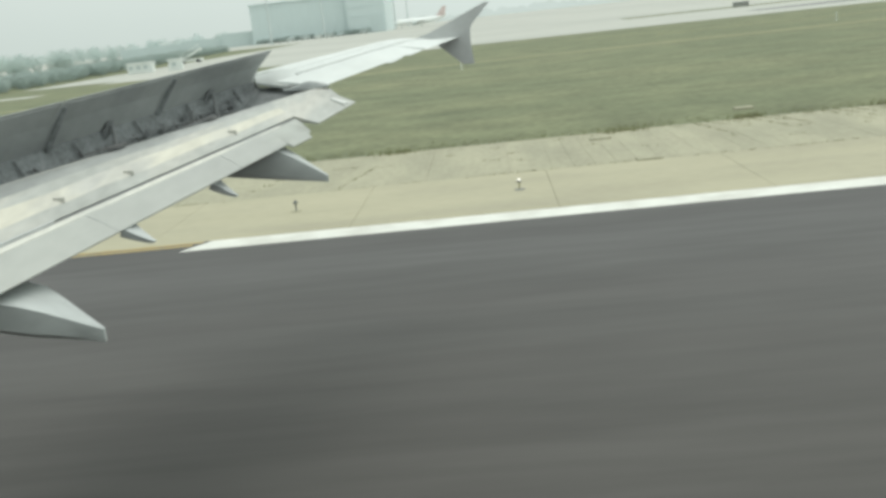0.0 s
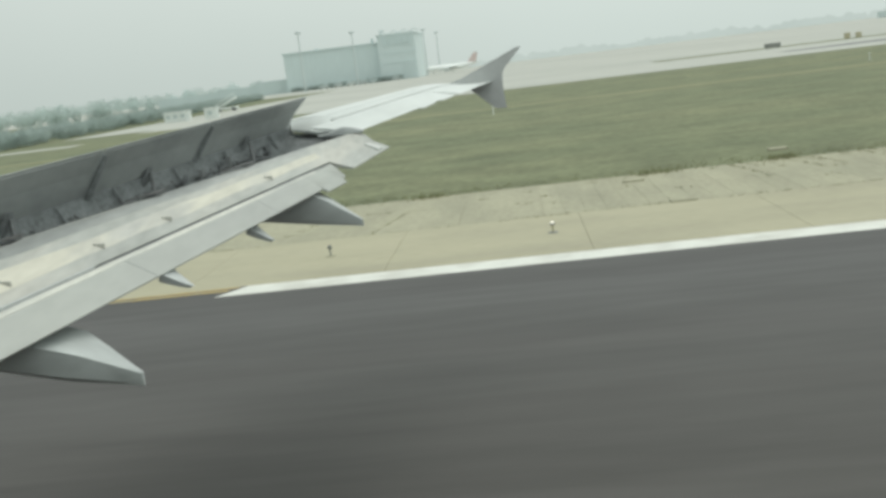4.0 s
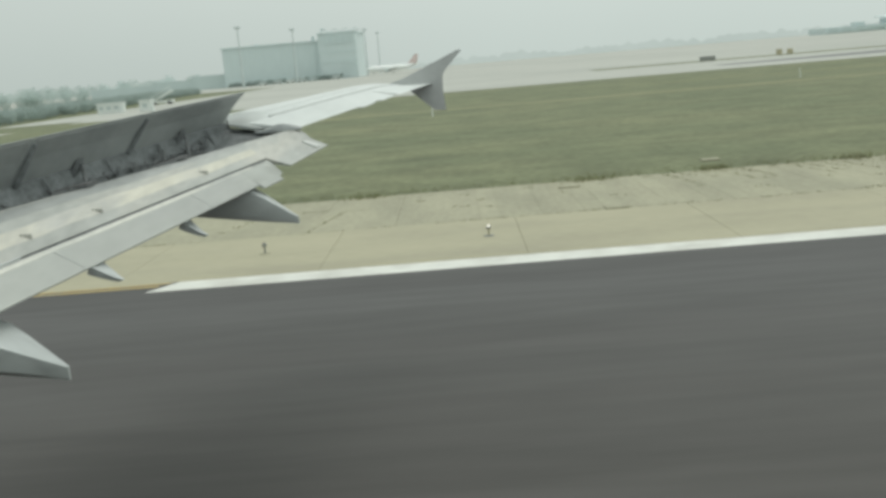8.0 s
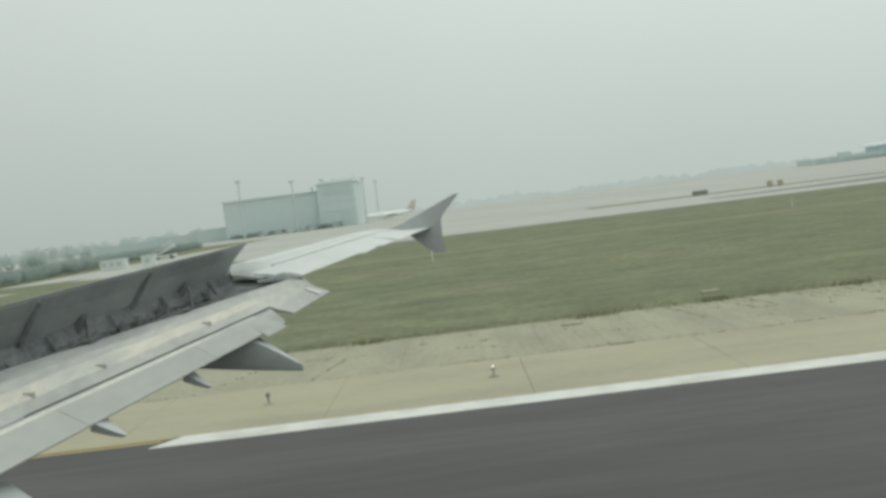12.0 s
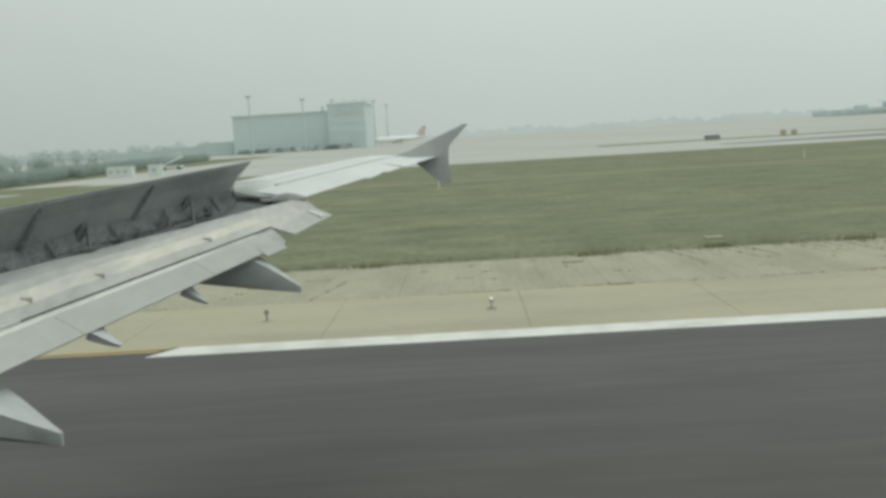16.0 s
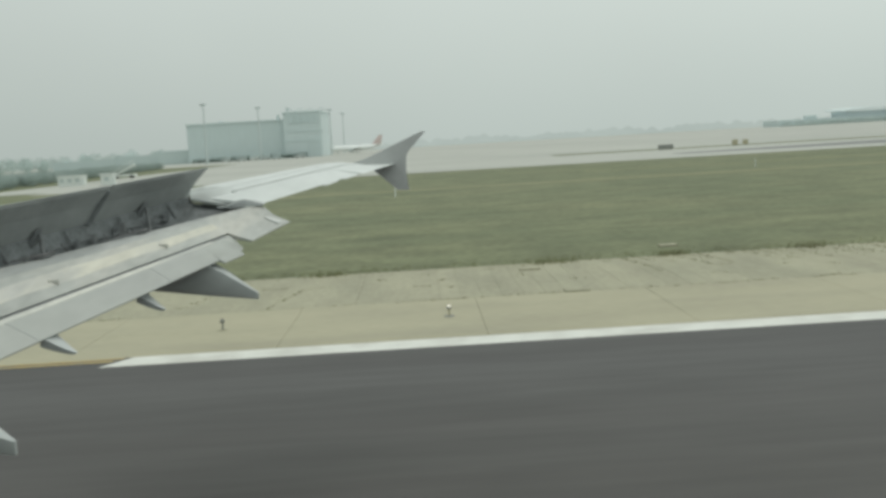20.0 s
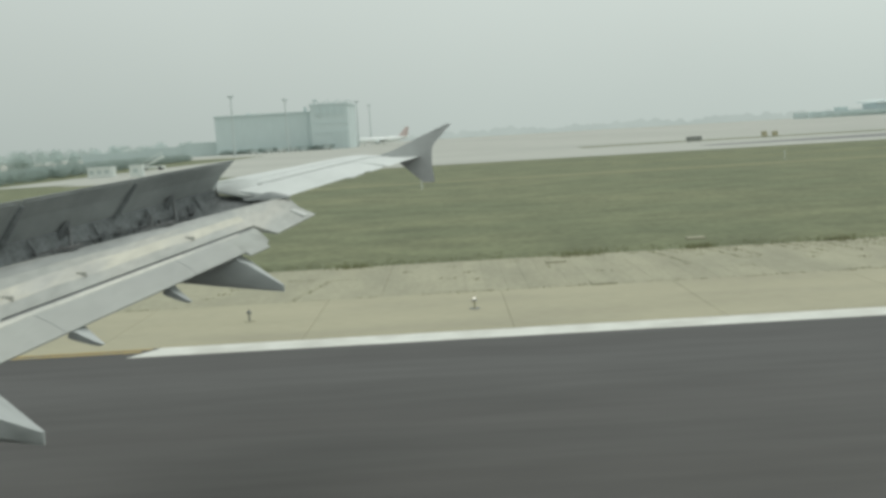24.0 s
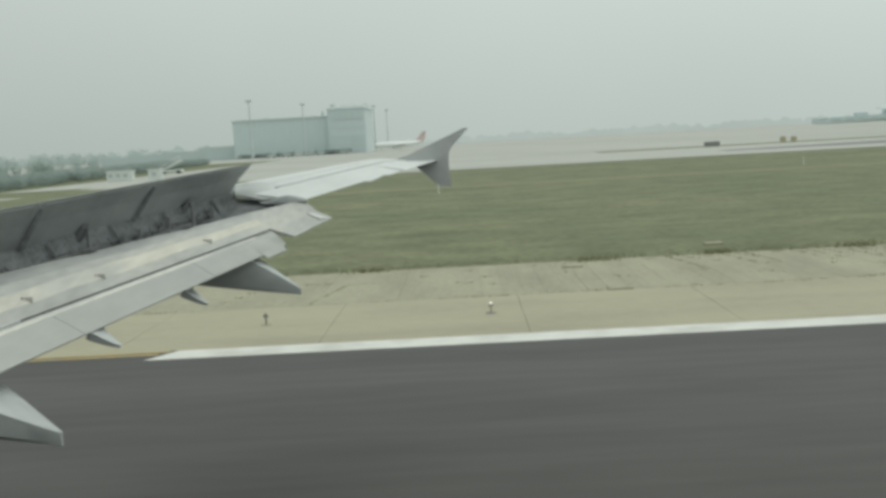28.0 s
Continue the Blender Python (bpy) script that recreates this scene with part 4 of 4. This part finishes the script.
# ---------------------------------------------------------------- hangar, annex and vehicles across the apron
def hangar():
    h = thing("hangar", "large green metal-clad aircraft hangar across the apron, paled by painted haze", "hangar", at=(-97, 600, 0))
    def put(name, bm, mat, label=""):
        ob = part(name, bm, mat, h, label)
        ob.matrix_parent_inverse = Matrix.Translation((97, -600, 0))
        return ob
    put("hall", boxes((-138, -80, 600, 660, 0, 22.6)), HANGAR, "green clad hall, paled by painted haze")
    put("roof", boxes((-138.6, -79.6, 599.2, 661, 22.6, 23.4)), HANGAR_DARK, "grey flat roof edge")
    put("tower_block", boxes((-79.5, -57, 596, 650, 0, 26.4)), HANGAR_DOOR, "taller grey end block, paled by painted haze")
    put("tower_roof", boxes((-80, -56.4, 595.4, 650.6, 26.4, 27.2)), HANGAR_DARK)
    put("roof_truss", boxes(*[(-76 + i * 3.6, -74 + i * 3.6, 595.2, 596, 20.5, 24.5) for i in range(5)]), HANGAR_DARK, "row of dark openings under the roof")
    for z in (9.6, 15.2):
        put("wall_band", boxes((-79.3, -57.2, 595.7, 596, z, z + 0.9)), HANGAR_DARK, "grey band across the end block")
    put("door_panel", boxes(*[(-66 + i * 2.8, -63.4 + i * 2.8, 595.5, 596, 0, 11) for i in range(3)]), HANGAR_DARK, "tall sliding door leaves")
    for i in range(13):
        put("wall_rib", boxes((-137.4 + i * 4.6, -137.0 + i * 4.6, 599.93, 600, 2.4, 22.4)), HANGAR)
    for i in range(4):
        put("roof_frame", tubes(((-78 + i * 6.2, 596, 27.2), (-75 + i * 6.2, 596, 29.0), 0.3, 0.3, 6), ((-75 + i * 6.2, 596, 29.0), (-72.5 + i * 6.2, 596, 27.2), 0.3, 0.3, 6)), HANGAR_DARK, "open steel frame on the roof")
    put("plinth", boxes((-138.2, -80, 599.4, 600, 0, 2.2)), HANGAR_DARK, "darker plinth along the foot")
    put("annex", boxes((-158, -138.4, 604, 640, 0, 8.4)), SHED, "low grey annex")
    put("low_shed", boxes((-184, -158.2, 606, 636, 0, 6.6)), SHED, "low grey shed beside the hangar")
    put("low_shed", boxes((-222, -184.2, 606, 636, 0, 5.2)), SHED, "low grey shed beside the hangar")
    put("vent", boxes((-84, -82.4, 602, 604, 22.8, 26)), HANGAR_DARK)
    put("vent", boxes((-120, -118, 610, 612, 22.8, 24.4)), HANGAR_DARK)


hangar()


def light_mast(x, y, high):
    m = thing("floodlight_mast", "tall grey floodlight mast with a round lamp head", "mast", "floodlight masts", (x, y, 0))
    part("pole", tubes(((0, 0, 0), (0, 0, high), 0.55, 0.28, 10)), MAST, m)
    part("head_ring", tubes(((0, 0, high - 0.4), (0, 0, high + 0.6), 0.8, 1.0, 14)), MAST, m)
    for i in range(8):
        a = i * math.pi / 4
        part("floodlight", boxes((1.1 * math.cos(a) - 0.4, 1.1 * math.cos(a) + 0.4, 1.1 * math.sin(a) - 0.4, 1.1 * math.sin(a) + 0.4, high - 0.3, high + 0.5)), MAST, m)


for x, y, high in ((-106, 500, 29.5), (-90, 570, 29.5), (-82, 640, 31), (-57, 660, 29.5), (-56, 760, 30)):
    light_mast(x, y, high)


def parked_jet(x, y, long, turn):
    """A twin-engined airliner far off, nose to -x."""
    j = thing("parked_airliner", "white parked airliner with a red tail fin", "airliner", at=(x, y, 0))
    j.rotation_euler.z = radians(turn)
    k = long / 37.0
    def ring(px, r, z):
        return [Vector((px * k, r * k * math.cos(2 * math.pi * i / 14), (z + r * math.sin(2 * math.pi * i / 14)) * k)) for i in range(14)]
    part("fuselage", loft([ring(*s) for s in ((-18.5, 0.3, 3.3), (-17.6, 1.1, 3.4), (-15.5, 1.8, 3.6), (-12, 1.98, 3.7), (8, 1.98, 3.7), (13, 1.4, 4.2), (18.5, 0.3, 5.0))]), JET, j, "white fuselage", True)
    part("tail_fin", loft([[Vector((px * k, w * k, z * k)) for px, w in ((a, 0), ((a + b) / 2, 0.2), (b, 0), ((a + b) / 2, -0.2))] for a, b, z in ((11, 17.5, 5.2), (16.4, 18.9, 11.6))]), JET_RED, j, "red tail fin, paled by painted haze")
    for s in (-1, 1):
        part("wing", loft([[Vector((px * k, s * w * k, z * k)) for px, z in ((a, zz), ((a + b) / 2, zz + 0.25), (b, zz), ((a + b) / 2, zz - 0.25))] for a, b, w, zz in ((-5, 2, 1.6, 2.9), (3.6, 5.2, 16.5, 4.2))]), JET, j)
        part("tailplane", loft([[Vector((px * k, s * w * k, z * k)) for px, z in ((a, zz), ((a + b) / 2, zz + 0.12), (b, zz), ((a + b) / 2, zz - 0.12))] for a, b, w, zz in ((13, 17, 0.8, 5.0), (16.5, 18, 6.0, 5.5))]), JET, j)
        part("engine", tubes(((-5.2 * k, s * 5.7 * k, 1.9 * k), (-1.2 * k, s * 5.7 * k, 1.9 * k), 1.15 * k, 0.7 * k, 14)), JET_DARK, j, "grey engine nacelle")
    for px, py in ((-12.5, 0), (0.8, 3.6), (0.8, -3.6)):
        g = part("landing_gear", tubes(((px * k, py * k, 0.5 * k), (px * k, py * k, 2.4 * k), 0.15, 0.15, 6)), JET_DARK, j)
        part("wheel", tubes(((px * k, (py - 0.5) * k, 0.55 * k), (px * k, (py + 0.5) * k, 0.55 * k), 0.55 * k, 0.55 * k, 12)), JET_DARK, g)


parked_jet(-43, 690, 37, 4)


def hut(x, y, w, d, h, windows):
    b = thing("service_hut", "small white flat-roofed service hut with dark windows", "hut", "service huts", (x, y, 0))
    part("wall", boxes((-w / 2, w / 2, 0, d, 0, h)), HUT, b)
    part("roof", boxes((-w / 2 - 0.2, w / 2 + 0.2, -0.2, d + 0.2, h, h + 0.2)), HUT, b)
    for i in range(windows):
        c = -w / 2 + (i + 0.5) * w / windows
        part("window", boxes((c - 0.45, c + 0.45, -0.03, 0.05, h * 0.4, h * 0.78)), HUT_DARK, b)
    part("door", boxes((w / 2 - 0.5, w / 2 + 0.02, 0.3, 1.2, 0, h * 0.75)), HUT_DARK, b)


hut(-69.5, 198, 4.6, 3.5, 1.9, 3)
hut(-60, 191, 2.2, 2.4, 2.0, 1)


def boarding_stairs(x, y):
    s = thing("boarding_stairs", "white mobile boarding stairs parked on the service road", "stairs", at=(x, y, 0))
    part("chassis", boxes((-3, 3, -1, 1, 0.45, 1.0), bevel=0.05), HUT, s)
    part("flight", loft([[Vector((-2.6, w, 0.95)), Vector((2.4, w, 3.4)), Vector((2.9, w, 3.4)), Vector((2.9, w, 3.0)), Vector((-1.9, w, 0.95))] for w in (-0.8, 0.8)]), HUT, s)
    for px in (-2, 2):
        for py in (-0.9, 0.9):
            part("wheel", tubes(((px, py - 0.12, 0.42), (px, py + 0.12, 0.42), 0.42, 0.42, 12)), RUBBER, s)
    for py in (-0.8, 0.8):
        part("handrail", tubes(((-2.5, py, 1.9), (2.4, py, 4.4), 0.05, 0.05, 6), ((-2.5, py, 0.95), (-2.5, py, 1.9), 0.04, 0.04, 6), ((2.4, py, 3.4), (2.4, py, 4.4), 0.04, 0.04, 6)), HUT, s)


boarding_stairs(-74, 250)


def van(x, y, mat, label):
    v = thing("service_van", label, "van", "service vehicles", (x, y, 0))
    part("body", loft([[Vector((px, w, z)) for px, z in ((-2.5, 0.4), (-2.5, 1.1), (-1.7, 1.3), (-1.1, 2.1), (2.5, 2.2), (2.5, 0.4))] for w in (-0.95, 0.95)]), mat, v)
    part("window", boxes((-0.9, 2.0, -0.98, 0.98, 1.35, 1.95)), HUT_DARK, v)
    for px in (-1.6, 1.6):
        for py in (-0.85, 0.85):
            part("wheel", tubes(((px, py - 0.12, 0.36), (px, py + 0.12, 0.36), 0.36, 0.36, 12)), RUBBER, v)


for i, (x, y) in enumerate(((-104, 585), (-97, 588), (-90, 586), (-84, 590), (-112, 580), (-70, 588))):
    van(x, y, (JET_DARK, HUT, JET_DARK, HANGAR_DARK, JET_DARK, JET_DARK)[i], "white service van parked by the hangar" if i == 1 else "grey service van parked by the hangar")


def terminal(x, y):
    """A long low passenger terminal: swept pale roofs over blue glazed halls, on a darker ground storey."""
    b = thing("terminal", "long hazy terminal with swept pale roofs over blue glazing", "terminal", at=(x, y, 0))
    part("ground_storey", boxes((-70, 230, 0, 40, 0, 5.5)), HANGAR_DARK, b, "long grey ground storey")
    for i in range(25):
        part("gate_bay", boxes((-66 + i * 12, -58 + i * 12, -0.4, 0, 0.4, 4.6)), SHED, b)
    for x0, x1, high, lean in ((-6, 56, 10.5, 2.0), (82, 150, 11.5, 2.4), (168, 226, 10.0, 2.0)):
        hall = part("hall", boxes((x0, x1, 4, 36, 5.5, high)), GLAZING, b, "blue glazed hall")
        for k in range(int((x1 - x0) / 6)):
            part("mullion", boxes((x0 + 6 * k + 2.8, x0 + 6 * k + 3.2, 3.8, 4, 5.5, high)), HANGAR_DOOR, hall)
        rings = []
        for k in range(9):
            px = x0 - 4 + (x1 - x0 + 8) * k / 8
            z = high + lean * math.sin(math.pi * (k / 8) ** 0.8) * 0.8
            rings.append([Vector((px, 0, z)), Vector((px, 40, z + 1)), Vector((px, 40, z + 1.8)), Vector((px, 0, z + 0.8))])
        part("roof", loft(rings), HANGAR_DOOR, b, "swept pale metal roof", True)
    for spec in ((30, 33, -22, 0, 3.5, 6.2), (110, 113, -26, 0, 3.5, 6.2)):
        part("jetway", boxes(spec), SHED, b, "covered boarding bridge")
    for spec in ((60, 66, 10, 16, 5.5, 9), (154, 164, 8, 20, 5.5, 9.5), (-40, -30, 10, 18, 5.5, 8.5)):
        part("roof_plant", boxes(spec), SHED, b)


terminal(400, 900)


# ---------------------------------------------------------------- woods, shrubs and far skyline
def foliage(name, places, mat, label, seed, leaf=0.22, thick=180):
    """Crowns of many small leaf clumps at each place (x, y, height)."""
    r, vs, fs = random.Random(seed), [], []
    for x, y, h in places:
        for _ in range(int(thick * h)):
            u, v = r.uniform(0, 2 * math.pi), r.uniform(-1, 1)
            d = r.uniform(0.5, 1.0)
            px, py = x + h * 0.55 * d * math.cos(u) * math.sqrt(1 - v * v), y + h * 0.5 * d * math.sin(u) * math.sqrt(1 - v * v)
            pz = max(0.1, h * 0.5 + h * 0.5 * d * v)
            k, s = len(vs), leaf * r.uniform(0.5, 1.2)
            for _ in range(3):
                vs.append((px + r.uniform(-s, s), py + r.uniform(-s, s), max(0, pz + r.uniform(-s, s))))
            fs.append((k, k + 1, k + 2))
    me = bpy.data.meshes.new(name)
    me.from_pydata(vs, [], fs)
    me.materials.append(mat)
    return tagged(new(name, me), label, "woods", kind="stuff")


r = random.Random(8)
foliage("shrub_belt", [(-79 - 0.06 * i - r.choice((0, 0, 8, 20)) + r.uniform(-2, 2), 142 + 0.58 * i + r.uniform(-2, 2), r.uniform(2.1, 2.9)) for i in range(470)], BUSH, "low green shrub belt beyond the service road, paled by painted haze", 5)
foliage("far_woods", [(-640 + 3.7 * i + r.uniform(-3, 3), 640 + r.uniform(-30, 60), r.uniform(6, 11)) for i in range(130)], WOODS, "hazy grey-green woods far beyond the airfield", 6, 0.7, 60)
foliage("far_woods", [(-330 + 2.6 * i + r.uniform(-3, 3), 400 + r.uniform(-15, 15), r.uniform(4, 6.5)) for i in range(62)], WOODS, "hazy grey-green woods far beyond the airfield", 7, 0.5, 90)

foliage("hangar_hedge", [(-134 + 0.75 * i + r.uniform(-0.5, 0.5), 592 + r.uniform(-2, 2), r.uniform(1.8, 3.4)) for i in range(90)], BUSH, "low hedge along the hangar's foot, paled by painted haze", 9, 0.4, 60)


foliage("terminal_hedge", [(322 + 1.1 * i + r.uniform(-0.6, 0.6), 884 - 0.04 * i + r.uniform(-4, 4), min(1.0, i / 40) * r.uniform(2.0, 4.0) + 0.6) for i in range(260)], WOODS, "grey-green hedge before the terminal, paled by painted haze", 12, 0.5, 40)


def crown_tree(x, y, high, spread, seed):
    """A broad-leaved tree: tapered trunk, limbs, and a ragged crown of leaf clumps."""
    r = random.Random(seed)
    t = thing("tree", "dusty dark green broad-leaved tree beside the apron", "tree", "trees beside the apron", (x, y, 0))
    bm = tubes(((0, 0, 0), (0, 0, high * 0.45), 0.32, 0.18, 8))
    tips = []
    for k in range(7):
        a = k * 2.4 + r.uniform(-0.4, 0.4)
        p = Vector((spread * 0.6 * math.cos(a), spread * 0.6 * math.sin(a), high * r.uniform(0.55, 0.85)))
        tube(bm, (0, 0, high * r.uniform(0.28, 0.44)), p, 0.13, 0.04, 6)
        tips.append(p)
    part("trunk", bm, BARK, t, "grey trunk with spreading limbs")
    vs, fs = [], []
    for p in tips + [Vector((0, 0, high * 0.8)), Vector((0, 0, high * 0.6))]:
        size = spread * r.uniform(0.42, 0.6)
        for _ in range(420):
            d = Vector((r.gauss(0, 1), r.gauss(0, 1), r.gauss(0, 0.85)))
            c = p + d.normalized() * size * r.uniform(0.45, 1.0)
            k, e = len(vs), r.uniform(0.15, 0.34)
            for _ in range(3):
                vs.append((c.x + r.uniform(-e, e), c.y + r.uniform(-e, e), c.z + r.uniform(-e, e)))
            fs.append((k, k + 1, k + 2))
    me = bpy.data.meshes.new("crown")
    me.from_pydata(vs, [], fs)
    me.materials.append(LEAF)
    crown = new("crown", me)
    crown.parent = t


plane_slab("tree_strip", 330, 560, 228, 300, 0.004, GRASS, "strip of grass with trees beside the apron", "grass strip")
for k, (x, y, high, spread) in enumerate(((420, 250, 12, 5), (434, 252, 12.5, 4.6), (447, 250, 13.5, 5.2), (466, 256, 7, 3.4), (352, 262, 10, 5), (374, 270, 8, 4), (500, 262, 13, 6), (509, 268, 14, 6.5), (518, 262, 12, 6))):
    crown_tree(x, y, high, spread, 40 + k)
parked_jet(390, 185, 46, 182)


def striped_mast(x, y, high):
    """A red and white lattice mast with cross bracing and a small platform."""
    m = thing("lattice_mast", "red and white banded lattice mast", "mast", at=(x, y, 0))
    for i in range(8):
        z0, z1 = high * i / 8, high * (i + 1) / 8
        bm = bmesh.new()
        for sx, sy in ((-0.7, -0.7), (0.7, -0.7), (0.7, 0.7), (-0.7, 0.7)):
            tube(bm, (sx, sy, z0), (sx, sy, z1), 0.09, 0.09, 6)
            tube(bm, (sx, sy, z0), (-sy, sx, z1), 0.05, 0.05, 5)
        part("section", bm, JET_RED if i % 2 else HUT, m, "red band in the haze-paled red" if i % 2 else "white band")
    part("platform", boxes((-1.6, 1.6, -1.6, 1.6, high, high + 0.3), (-0.9, 0.9, -0.9, 0.9, high + 0.3, high + 2.0)), SHED, m)


striped_mast(540, 275, 30)


def long_hall(x, y, w, d, h, bays):
    b = thing("cargo_hall", "long low pale hall with a flat roof and bays", "hall", "cargo halls", (x, y, 0))
    part("wall", boxes((0, w, 0, d, 0, h)), SHED, b)
    part("roof", boxes((-0.6, w + 0.6, -0.6, d + 0.6, h, h + 0.5)), HUT, b, "pale flat roof")
    for i in range(bays):
        part("bay_door", boxes(((i + 0.2) * w / bays, (i + 0.8) * w / bays, -0.15, 0, 0, h * 0.62)), HANGAR_DARK, b)


long_hall(250, 320, 150, 40, 8, 18)
long_hall(430, 330, 70, 26, 9, 9)
hut(410, 236, 9, 5, 3.2, 3)
hut(432, 236, 7, 5, 4.0, 2)


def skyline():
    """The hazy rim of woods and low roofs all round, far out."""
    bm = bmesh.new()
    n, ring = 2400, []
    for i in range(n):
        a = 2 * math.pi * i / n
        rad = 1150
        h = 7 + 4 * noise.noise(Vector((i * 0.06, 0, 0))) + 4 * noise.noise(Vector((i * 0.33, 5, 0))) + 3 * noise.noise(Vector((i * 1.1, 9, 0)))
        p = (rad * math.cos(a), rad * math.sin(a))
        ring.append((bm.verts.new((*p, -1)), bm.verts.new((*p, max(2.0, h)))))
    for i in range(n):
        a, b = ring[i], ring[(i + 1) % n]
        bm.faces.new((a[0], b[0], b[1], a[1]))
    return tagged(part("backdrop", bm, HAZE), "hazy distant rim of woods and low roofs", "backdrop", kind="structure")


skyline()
